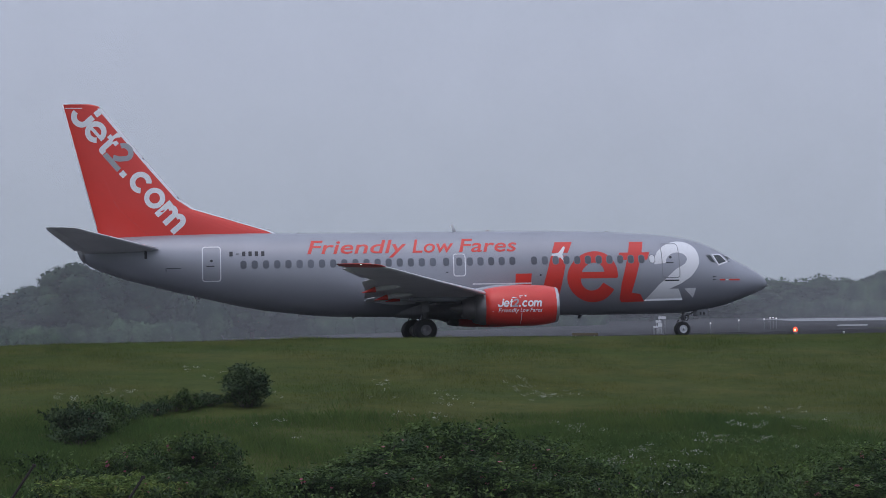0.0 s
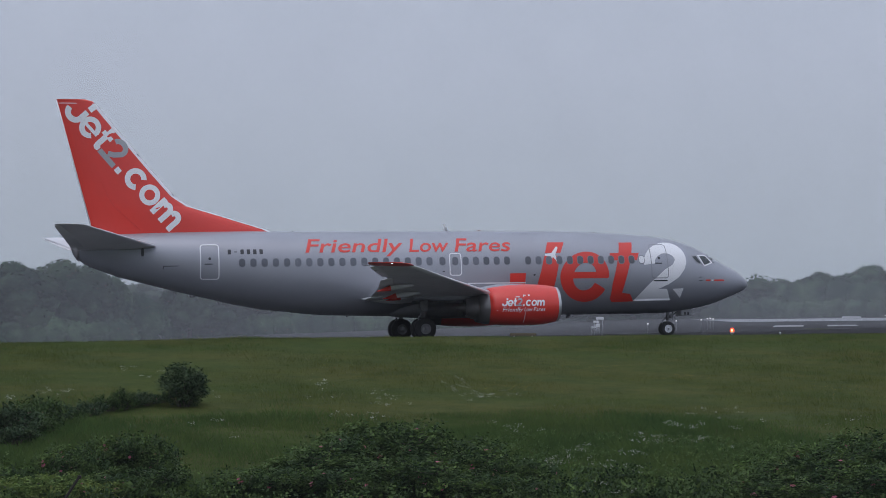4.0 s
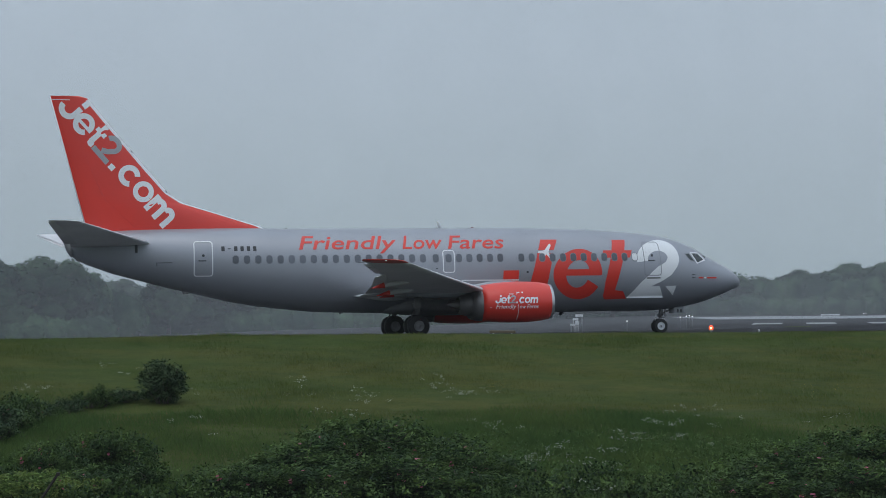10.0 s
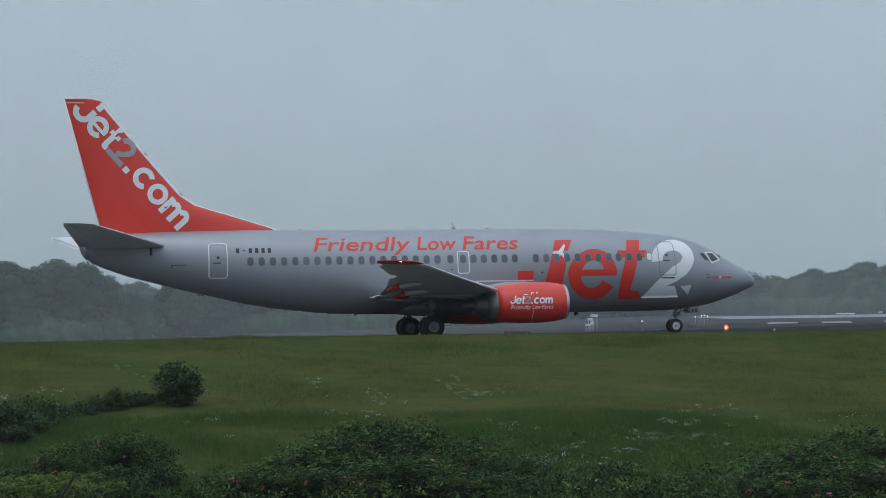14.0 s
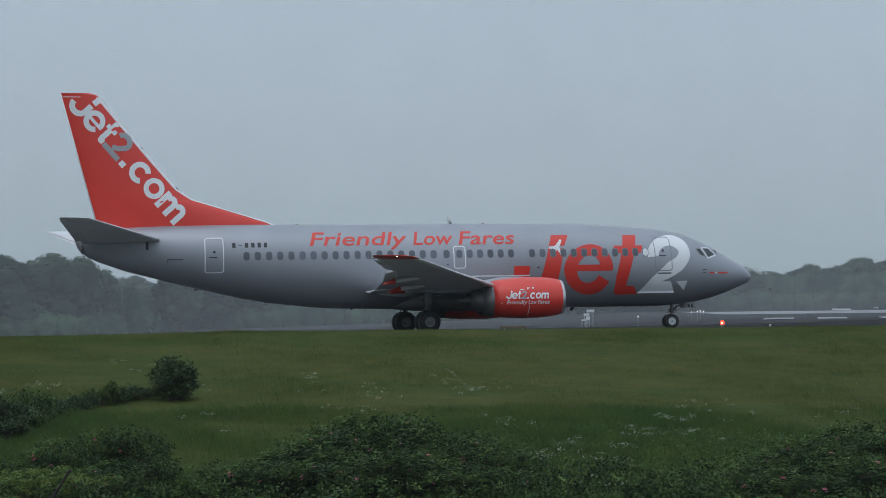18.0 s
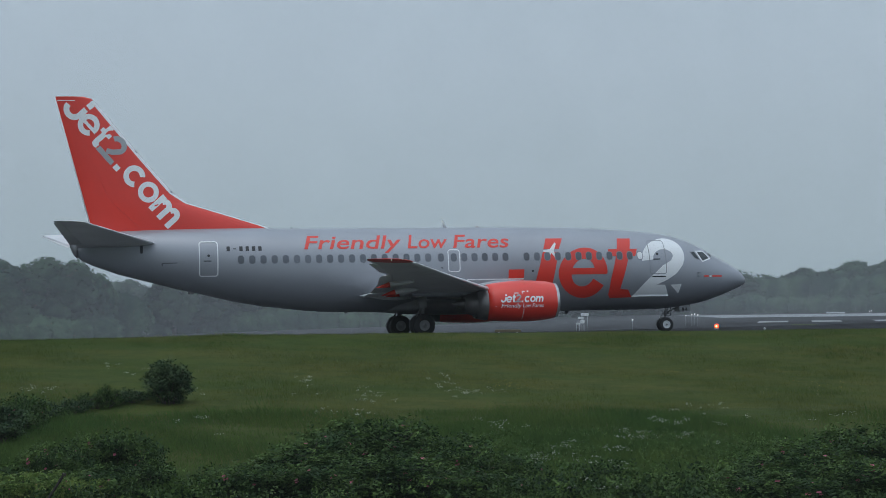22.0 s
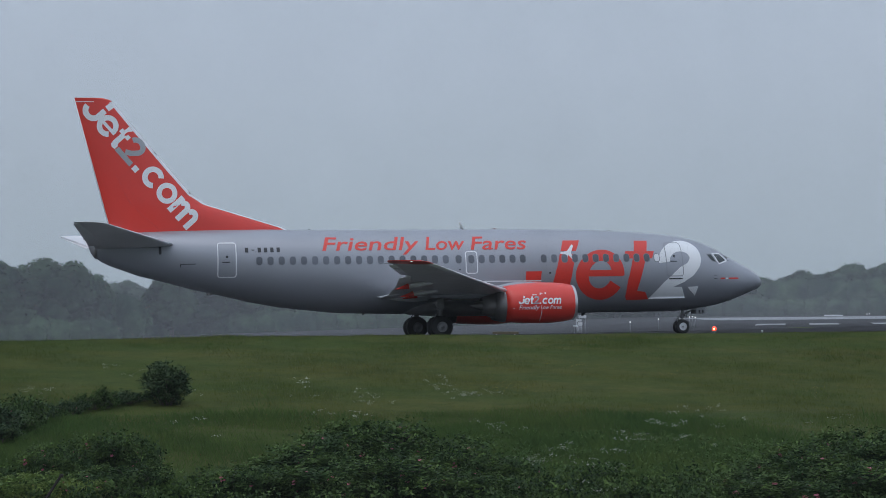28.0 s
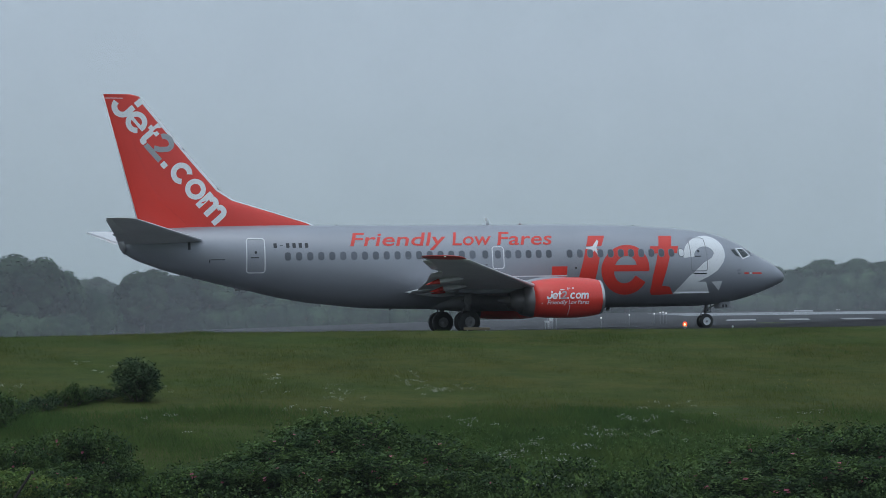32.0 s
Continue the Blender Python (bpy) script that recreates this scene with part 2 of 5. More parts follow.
def spaced(*stops):
    out = []
    for lo, hi, n in stops:
        out += list(np.linspace(lo, hi, n, endpoint=False))
    return np.array(out + [stops[-1][1]])


ground = sheet("ground", spaced((-4000, -300, 8), (-300, -45, 20), (-45, 45, 90), (45, 300, 20), (300, 4000, 8)),
               spaced((-4000, -100, 6), (-100, 0, 10), (0, 20, 10), (20, 82, 150), (82, 150, 20), (150, 600, 20), (600, 4500, 8)), 0.0, M_GROUND)
tagged(ground, "rough green meadow rising to the runway strip", "ground", kind="structure")


def strip(name, a0, a1, b0, b1, lift, material, na=40, nb=6):
    """A paved strip laid along the runway: a along it, b to its far side."""
    ga, gb = np.meshgrid(np.linspace(a0, a1, na), np.linspace(b0, b1, nb))
    gx, gy = STAND.x + ga * FW.x + gb * LF.x, STAND.y + ga * FW.y + gb * LF.y
    verts = np.stack([gx, gy, runway_z(gx, gy) + lift], -1).reshape(-1, 3)
    i = (np.arange(nb - 1)[:, None] * na + np.arange(na - 1)[None, :]).ravel()
    return arrays(name, verts, np.stack([i, i + 1, i + na + 1, i + na], -1), material, smooth=True)


runway = strip("runway", -260, 900, -16, 23, 0.01, M_APRON, 80)
tagged(runway, "wet dark asphalt runway", "runway", kind="structure")
# pad paler than the runway, added to bounce light onto the wings' undersides
tagged(strip("turning_pad", -45, 9, -15.5, 14, 0.02, M_BOUNCE, 30), "grey pad added under the aircraft to bounce light upwards", "runway", kind="structure")
tagged(sheet("apron", np.linspace(-150, 260, 90), np.linspace(124, 330, 50), 0.03, M_APRON), "dark wet asphalt of the runway's end", "runway", kind="structure")
tagged(sheet("taxiway", np.linspace(29.5, 300, 60), np.linspace(228, 274, 16), 0.06, M_PALE), "pale wet concrete taxiway beyond the runway", "taxiway", kind="structure")
for x in (27.4, 31.9, 37.2, 42.4, 47.6):
    gx, gy = np.meshgrid(np.linspace(x - 1.25, x + 1.25, 4), np.linspace(172, 184, 10))
    gx = gx + (gy - 178) * 0.165
    i = (np.arange(9)[:, None] * 4 + np.arange(3)[None, :]).ravel()
    tagged(arrays("runway_marking", np.stack([gx, gy, ground_z(gx, gy) + 0.06], -1).reshape(-1, 3), np.stack([i, i + 1, i + 5, i + 4], -1), M_MARKING), "worn white stripe painted on the runway", "marking", kind="structure")


# ---- the airliner ----
# Own space: x forward from the main wheels, y to the left wing, z up from the tarmac.
TOP_S = (-0.06, 0.0, 0.19, 0.62, 1.05, 1.48, 2.05, 2.48, 3.05, 3.62, 4.48, 5.89, 7.3, 8.7, 11.5, 22.2, 24.0, 26.0, 28.5, 30.5, 31.6, 32.1)
TOP_Z = (2.44, 2.58, 2.78, 3.06, 3.29, 3.50, 3.86, 4.08, 4.34, 4.52, 4.69, 4.84, 4.93, 5.0, 5.05, 5.07, 5.10, 5.10, 5.06, 4.98, 4.90, 4.78)
BOT_S = (-0.06, 0.0, 0.19, 0.77, 1.35, 1.92, 2.5, 3.07, 3.92, 4.49, 5.9, 11.5, 16.9, 20.9, 22.2, 23.5, 24.8, 26.1, 27.4, 28.6, 29.9, 31.16, 31.74, 31.95, 32.1)
BOT_Z = (2.40, 2.25, 2.12, 1.88, 1.66, 1.47, 1.33, 1.23, 1.13, 1.09, 1.08, 1.08, 1.12, 1.22, 1.37, 1.52, 1.76, 2.08, 2.38, 2.70, 3.04, 3.50, 3.80, 4.05, 4.50)
WID_S = (-0.06, 0.0, 0.19, 0.62, 1.05, 1.5, 2.05, 2.5, 3.05, 3.6, 4.5, 5.9, 7.3, 22.0, 23.5, 24.8, 26.1, 27.4, 28.6, 29.9, 31.2, 31.8, 32.1)
WID_R = (0.02, 0.15, 0.36, 0.65, 0.88, 1.08, 1.28, 1.42, 1.55, 1.65, 1.76, 1.85, 1.88, 1.88, 1.85, 1.76, 1.60, 1.40, 1.16, 0.88, 0.58, 0.38, 0.16)
AXLE = 16.51


def hull(s):
    """Top, bottom, half width and height of the widest point of the fuselage, s metres behind the nose."""
    zt, zb, w = interp(s, TOP_S, TOP_Z), interp(s, BOT_S, BOT_Z), interp(s, WID_S, WID_R)
    return zt, zb, w, zb + (zt - zb) * interp(s, (0, 3, 6, 23, 32), (0.5, 0.47, 0.50, 0.50, 0.55))


def side(x, z, out=0.0):
    """The point of the right-hand skin at x, z."""
    zt, zb, w, zc = hull(AXLE - x)
    h = (zt - zc) if z > zc else (zc - zb)
    return Vector((x, -w * max(0.0, 1 - min(1.0, abs(z - zc) / h) ** 2.15) ** (1 / 2.15) - out, z))


def fuselage_mesh():
    bm = bmesh.new()
    stops = sorted(set([-0.06, -0.04, 0.0, 0.06, 0.12] + [0.19 + 0.2 * i for i in range(30)] + [6.2 + 0.8 * i for i in range(22)] + [23.5 + 0.4 * i for i in range(22)] + [32.1]))
    rings = []
    for s in stops:
        zt, zb, w, zc = hull(s)
        ring = []
        for i in range(56):
            t = 6.2832 * i / 56
            c, n = math.cos(t), math.sin(t)
            h = (zt - zc) if n > 0 else (zc - zb)
            e = 2 / 2.15
            ring.append((AXLE - s, w * math.copysign(abs(c) ** e, c), zc + h * math.copysign(abs(n) ** e, n)))
        rings.append(ring)
    return loft(bm, rings)


def foil(n=9):
    """Upper and lower points of a wing section of chord 1, thickness 1, leading edge first."""
    xs = [0.5 - 0.5 * math.cos(math.pi * i / n) for i in range(n + 1)]
    y = [2.6 * (0.2969 * math.sqrt(x) - 0.126 * x - 0.3516 * x * x + 0.2843 * x ** 3 - 0.1036 * x ** 4) * 1.92 for x in xs]
    up = [(x, 0.56 * t) for x, t in zip(xs, y)]
    low = [(x, -0.44 * t) for x, t in zip(xs, y)][::-1]
    return up + low[1:-1]


def wing_mesh(stations, side_sign, c0=0.0, c1=1.0):
    """stations: (span, leading edge s, chord, z, thickness, twist degrees)."""
    bm, sec, rings = bmesh.new(), foil(), []
    for r, le, chord, z, th, tw in stations:
        ring = []
        for u, v in sec:
            u = c0 + (c1 - c0) * u
            a = radians(tw)
            dx, dz = u * chord, v * th
            ring.append((AXLE - le - dx * math.cos(a), side_sign * r, z + dz - dx * math.sin(a)))
        rings.append(ring)
    return loft(bm, rings)


def onto(bm, place, step=0.12):
    """Cuts a flat figure (x, z) into a grid and lays it on a surface by place(x, z)."""
    xs = [v.co.x for v in bm.verts]
    zs = [v.co.z for v in bm.verts]
    for axis, lo, hi, st in ((0, min(xs), max(xs), step * 2.5), (2, min(zs), max(zs), step)):
        k = math.ceil(lo / st)
        while k * st < hi:
            co, no = Vector((0, 0, 0)), Vector((0, 0, 0))
            co[axis], no[axis] = k * st, 1
            bmesh.ops.bisect_plane(bm, geom=bm.verts[:] + bm.edges[:] + bm.faces[:], plane_co=co, plane_no=no)
            k += 1
    for v in bm.verts:
        v.co = place(v.co.x, v.co.z)
    return bm


def figure(outlines):
    """A flat figure in x, z from polygons."""
    bm = bmesh.new()
    for pts in outlines:
        f = bm.faces.new([bm.verts.new((x, 0, z)) for x, z in pts])
        if f.normal.y > 0:
            f.normal_flip()
    bm.normal_update()
    for f in bm.faces:
        if f.normal.y > 0:
            f.normal_flip()
    bmesh.ops.triangulate(bm, faces=bm.faces[:])
    return bm


def ribbon(pts, width):
    """Quads along a line of points, for arcs and rings."""
    out, n = [], len(pts)
    wide = width if isinstance(width, (list, tuple)) else [width] * n
    rails = []
    for i, p in enumerate(pts):
        a, b = Vector(pts[max(0, i - 1)]), Vector(pts[min(n - 1, i + 1)])
        d = (b - a).normalized()
        q = Vector((-d.y, d.x)) * wide[i] / 2
        rails.append((Vector(p) + q, Vector(p) - q))
    for (a, b), (c, d) in zip(rails, rails[1:]):
        out.append([tuple(a), tuple(b), tuple(d), tuple(c)])
    return out


def arc(cx, cz, rx, rz, t0, t1, n=28, lean=0.0):
    """Points of an ellipse's arc; lean slants it."""
    pts = []
    for i in range(n + 1):
        t = radians(t0 + (t1 - t0) * i / n)
        pts.append((cx + rx * math.cos(t) + lean * rz * math.sin(t), cz + rz * math.sin(t)))
    return pts


def rounded(cx, cz, w, h, r, n=4):
    pts = []
    for qx, qz, t0 in ((1, 1, 0), (-1, 1, 90), (-1, -1, 180), (1, -1, 270)):
        for i in range(n + 1):
            t = radians(t0 + 90 * i / n)
            pts.append((cx + qx * (w / 2 - r) + r * math.cos(t), cz + qz * (h / 2 - r) + r * math.sin(t)))
    return pts


def outline_band(cx, cz, w, h, r, width):
    """A rounded frame of even width."""
    a, b = rounded(cx, cz, w, h, r), rounded(cx, cz, w - 2 * width, h - 2 * width, max(0.01, r - width))
    n = len(a)
    return [[a[i], a[(i + 1) % n], b[(i + 1) % n], b[i]] for i in range(n)]


airliner = new("airliner")
airliner.empty_display_size = 1.0
tagged(airliner, "silver twin-engined airliner with red fin and engines, on the runway", "airliner")

fuselage = part("fuselage", fuselage_mesh(), M_SILVER, airliner, "smooth silver-grey painted fuselage")


def mark(name, polys, material, parent, label="", out=0.008, step=0.12):
    return part(name, onto(figure(polys), lambda x, z: side(x, z, out), step), material, parent, label)


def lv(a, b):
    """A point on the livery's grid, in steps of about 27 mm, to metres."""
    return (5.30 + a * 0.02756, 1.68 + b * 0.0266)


# belly fairing between the wings, its paint darkened for the shade there
bm = bmesh.new()
rings = []
for s, w, zb, zt in ((11.2, 0.9, 1.12, 1.6), (12.2, 1.45, 0.98, 1.9), (13.5, 1.65, 0.99, 2.0), (15.6, 1.65, 0.99, 2.0), (16.6, 1.5, 1.04, 1.9), (17.3, 1.1, 1.1, 1.7), (17.9, 0.5, 1.16, 1.6)):
    rings.append([(AXLE - s, w * math.cos(6.2832 * i / 24), (zb + zt) / 2 + (zt - zb) / 2 * math.copysign(abs(math.sin(6.2832 * i / 24)) ** 0.8, math.sin(6.2832 * i / 24))) for i in range(24)])
part("belly_fairing", loft(bm, rings), M_BELLY_SHADE, airliner, "belly fairing, greyed to give the shade under the wing")

# pale fillets where the trailing edges of the wings meet the body
for sg in (-1, 1):
    bm, rings = bmesh.new(), []
    for x, rad in ((-0.3, 0.26), (-0.9, 0.31), (-1.6, 0.24), (-2.15, 0.12), (-2.65, 0.01)):
        c = side(x, 1.97 + 0.03 * (x + 0.9))
        rings.append([(x, -sg * (c.y - 0.75 * rad * math.cos(6.2832 * i / 14)), c.z + rad * math.sin(6.2832 * i / 14)) for i in range(14)])
    part("wing_root_fillet", loft(bm, rings), M_WHITE, airliner, "pale pointed fillet behind the wing root")

# wings with flaps, fairings, slats
WING = ((1.7, 11.4, 7.5, 1.84, 0.95, -0.8), (4.83, 13.75, 5.15, 2.02, 0.56, -0.4), (9.5, 16.68, 2.75, 2.55, 0.30, 0), (12.6, 18.55, 1.85, 2.90, 0.21, -0.3), (14.1, 19.45, 1.72, 3.08, 0.16, -0.5), (14.44, 19.8, 1.45, 3.12, 0.10, -0.5))


def on_wing(r):
    return [float(np.interp(r, [w[0] for w in WING], [w[i] for w in WING])) for i in range(6)]


for sg in (-1, 1):
    wing = part("wing", wing_mesh(WING, sg), M_WINGGREY, airliner, "grey swept wing with red tip")
    tip = [(r, on_wing(r)[1] - 0.01, on_wing(r)[2] + 0.02, on_wing(r)[3], on_wing(r)[4] + 0.015, -0.5) for r in (13.75, 14.1, 14.42)] + [(14.6, 20.25, 1.0, 3.14, 0.05, -0.5)]
    part("wing_tip", wing_mesh(tip, sg), M_RED, wing, "red wing tip")
    # slat colour lightened to give the brightness of an edge facing the sky
    le = [(r, on_wing(r)[1] - 0.12, 0.52, on_wing(r)[3] - 0.045, max(0.12, on_wing(r)[4] * 0.75), -5) for r in (5.6, 9.5, 13.7)]
    part("slat", wing_mesh(le, sg), M_SLAT, wing, "leading edge slat, paled for the light it catches")
    for r0, r1, ch, ang, drop in ((2.0, 4.1, 0.95, 5, -0.06), (5.6, 10.4, 0.85, 8, 0.02)):
        st = []
        for r in (r0, (r0 + r1) / 2, r1):
            w = on_wing(r)
            st.append((r, w[1] + w[2] * 0.90, ch * (1 if r0 < 3 else w[2] / 4.2), w[3] - drop - 0.02, 0.15, ang))
        part("flap", wing_mesh(st, sg), M_SLAT if r0 < 3 else M_WINGGREY, wing, "pale trailing flap" if r0 < 3 else "")
    al = [(r, on_wing(r)[1] + on_wing(r)[2] * 0.93, 0.32, on_wing(r)[3], 0.06, 2) for r in (10.7, 13.4)]
    part("aileron", wing_mesh(al, sg), M_WINGGREY, wing)
    for r, ln, lift in ((3.3, 1.7, 0.26), (6.4, 1.55, 0.02), (8.9, 1.5, 0.02)):
        w = on_wing(r)
        x0 = AXLE - (w[1] + w[2] * 0.62)
        bm, rings = bmesh.new(), []
        for u, rad in ((0, 0.02), (0.15, 0.09), (0.45, 0.14), (0.75, 0.11), (1.0, 0.02)):
            zc = w[3] + lift - 0.16 - 0.20 * u * u
            rings.append([(x0 - u * ln, sg * r + 0.6 * rad * math.cos(6.2832 * i / 12), zc + 0.85 * rad * math.sin(6.2832 * i / 12)) for i in range(12)])
        fairing = part("flap_fairing", loft(bm, rings), M_WHITE if r < 4 else M_WINGGREY, wing, "pale flap track fairing" if r < 4 else "")
        bm = bmesh.new()
        zc = w[3] + lift - 0.16
        tube(bm, (x0 - 0.70 * ln, sg * r, zc - 0.20 * 0.50), (x0 - 1.08 * ln, sg * r, zc - 0.23), 0.125, 0.01, 12)
        part("fairing_tip", bm, M_RED, fairing, "red fairing tip")
    bm = bmesh.new()
    bmesh.ops.create_uvsphere(bm, u_segments=10, v_segments=6, radius=0.034, matrix=Matrix.Translation((AXLE - 20.29, sg * 14.45, 3.12)))
    part("navigation_light", bm, M_NAV, wing, "small bright wing tip light")
    for k in range(3):
        bm = bmesh.new()
        w = on_wing(13.9 - k * 1.3)
        tube(bm, (AXLE - w[1] - w[2], sg * (13.9 - k * 1.3), w[3]), (AXLE - w[1] - w[2] - 0.25, sg * (13.9 - k * 1.3), w[3] - 0.02), 0.012, 0.006, 6)
        part("static_wick", bm, M_DARKMARK, wing)

# engines
for sg in (-1, 1):
    yc = sg * 4.83

    def nacelle(profile, k=36, flat=0.10):
        bm, rings = bmesh.new(), []
        for s, r, zc in profile:
            ring = []
            for i in range(k):
                c, n = math.cos(6.2832 * i / k), math.sin(6.2832 * i / k)
                ring.append((AXLE - s, yc + r * 1.03 * c * (1 + 0.04 * (1 - n)), zc + r * n * (1 - flat if n < 0 else 1.0)))
            rings.append(ring)
        return bm, rings

    bm, rings = nacelle(((10.99, 0.83, 1.48), (11.35, 0.91, 1.48), (11.9, 0.955, 1.47), (12.6, 0.965, 1.47), (13.3, 0.93, 1.46), (13.8, 0.88, 1.45), (14.12, 0.83, 1.44), (14.12, 0.78, 1.44), (13.4, 0.70, 1.44)))
    engine = part("engine", loft(bm, rings, False, True), M_RED, airliner, "glossy red engine nacelle")
    bm, rings = nacelle(((11.6, 0.70, 1.46), (11.2, 0.69, 1.46), (10.93, 0.73, 1.47), (10.85, 0.775, 1.475), (10.87, 0.81, 1.48), (10.99, 0.832, 1.48)))
    part("inlet_lip", loft(bm, rings, True, False), M_BARE, engine, "polished metal inlet ring")
    bm, rings = nacelle(((11.5, 0.20, 1.46), (11.35, 0.16, 1.46), (11.2, 0.08, 1.46), (11.12, 0.01, 1.46)), flat=0)
    part("spinner", loft(bm, rings), M_STRUT, engine)
    bm = bmesh.new()
    for i in range(24):
        t = 6.2832 * i / 24
        d, q = Vector((0, math.cos(t), math.sin(t))), Vector((0, -math.sin(t), math.cos(t)))
        c = Vector((AXLE - 11.45, yc, 1.46))
        vs = [bm.verts.new(c + d * r + q * w + Vector((x, 0, 0))) for r, w, x in ((0.18, -0.03, 0.05), (0.18, 0.03, -0.05), (0.69, 0.09, -0.04), (0.69, -0.06, 0.04))]
        bm.faces.new(vs)
    part("fan_blades", bm, M_STRUT, engine)
    bm, rings = nacelle(((13.6, 0.60, 1.44), (14.2, 0.62, 1.43), (14.75, 0.52, 1.42), (15.1, 0.40, 1.42), (15.1, 0.36, 1.42), (14.8, 0.34, 1.42)), flat=0.03)
    part("exhaust_nozzle", loft(bm, rings), M_HOTMETAL, engine, "heat-stained metal exhaust nozzle")
    bm, rings = nacelle(((13.9, 0.80, 1.45), (14.13, 0.822, 1.45), (14.35, 0.77, 1.44), (14.58, 0.70, 1.43), (14.58, 0.67, 1.43), (14.2, 0.68, 1.43)), flat=0.06)
    part("fan_nozzle", loft(bm, rings), M_HOTMETAL, engine, "grey metal fan nozzle ring")
    bm, rings = nacelle(((14.7, 0.25, 1.42), (15.2, 0.20, 1.42), (15.6, 0.03, 1.42)), flat=0)
    part("exhaust_cone", loft(bm, rings), M_HOTMETAL, engine)
    bm, rings = bmesh.new(), []
    for s, w, zb, zt in ((12.3, 0.03, 2.36, 2.43), (12.8, 0.10, 2.2, 2.46), (13.6, 0.16, 1.9, 2.45), (14.6, 0.2, 1.75, 2.28), (16.2, 0.16, 1.72, 2.05), (17.4, 0.04, 1.82, 1.95)):
        rings.append([(AXLE - s, yc + w * math.cos(6.2832 * i / 14), (zb + zt) / 2 + (zt - zb) / 2 * math.sin(6.2832 * i / 14)) for i in range(14)])
    part("pylon", loft(bm, rings), M_SILVER, engine, "grey engine pylon fairing")

# fin and rudder
FIN_Z = (4.85, 5.0, 5.2, 5.7, 6.25, 6.69, 8.0, 9.5, 10.86, 11.0, 11.09)
FIN_LE = (22.6, 22.9, 23.38, 25.0, 26.82, 27.50, 28.66, 29.93, 31.06, 31.16, 31.5)


def fin_le(z):
    return interp(z, FIN_Z, FIN_LE) - 0.0182 * (z - 3.3)


def fin_te(z):
    return 31.18 + (z - 5.32) * 0.2765 - 0.0182 * (z - 3.3)


def fin_half(s, z):
    u = (s - fin_le(z)) / (fin_te(z) - fin_le(z))
    th = interp(z, (4.85, 6.5, 11.2), (0.34, 0.26, 0.09))
    return th * max(0.0, 1 - (2 * (u - 0.42) / (0.84 if u < 0.42 else 1.16)) ** 2) ** 0.7 + 0.006


def fin_mesh(u0, u1):
    bm, rings = bmesh.new(), []
    for z in FIN_Z:
        a, b = fin_le(z), fin_te(z)
        ss = [a + (b - a) * (u0 + (u1 - u0) * i / 12) for i in range(13)]
        rings.append([(AXLE - s, fin_half(s, z), z) for s in ss] + [(AXLE - s, -fin_half(s, z), z) for s in ss[::-1]])
    return loft(bm, rings)


fin = part("vertical_fin", fin_mesh(0.0, 0.7285), M_RED, airliner, "tall red fin with a highlight painted along its leading edge", smooth=False)
rudder = part("rudder", fin_mesh(0.7295, 1.0), M_RED, airliner, "red rudder", smooth=False)
# white strip puts the sky's highlight along the fin's front into paint
bm = bmesh.new()
rings = []
for z in [5.05 + 0.15 * k for k in range(40)]:
    a, h = fin_le(z), fin_half(fin_le(z) + 0.07, z) + 0.006
    rings.append([(AXLE - a + 0.045, 0, z), (AXLE - a, h * 0.6, z), (AXLE - a - 0.12, h * 1.25, z), (AXLE - a - 0.12, -h * 1.25, z), (AXLE - a, -h * 0.6, z)])
loft(bm, rings)
part("leading_edge", bm, M_WHITE, fin, "white strip painting a highlight on the leading edge", smooth=False)
bm = bmesh.new()
tube(bm, (AXLE - fin_te(5.4), 0, 5.4), (AXLE - fin_te(11.07), 0, 11.07), 0.032, 0.026, 6)
part("trailing_edge", bm, M_WHITE, rudder, "white trailing edge strip")

# tailplane
TAIL = ((0.5, 27.9, 3.9, 4.30, 0.34, 0.5), (1.2, 28.4, 3.5, 4.40, 0.30, 0.5), (6.2, 31.75, 1.25, 5.12, 0.11, 0), (6.4, 32.3, 0.75, 5.15, 0.05, 0))
for sg in (-1, 1):
    tp = part("tailplane", wing_mesh(TAIL, sg), M_WINGGREY, airliner, "grey tailplane, tilted upwards")
    el = [(r, float(np.interp(r, (1.2, 6.2), (31.35, 32.80))), float(np.interp(r, (1.2, 6.2), (0.75, 0.25))), float(np.interp(r, (1.2, 6.2), (4.38, 5.1))), 0.05, 3) for r in (1.3, 3.7, 6.15)]
    part("elevator", wing_mesh(el, sg), M_WINGGREY, tp)
    lead = [(r, float(np.interp(r, (1.2, 6.2), (28.4, 31.75))) - 0.03, 0.28, float(np.interp(r, (1.2, 6.2), (4.39, 5.11))), float(np.interp(r, (1.2, 6.2), (0.26, 0.10))), -2) for r in (1.3, 3.7, 6.15)]
    part("leading_edge", wing_mesh(lead, sg), M_SLAT, tp, "pale tailplane leading edge")

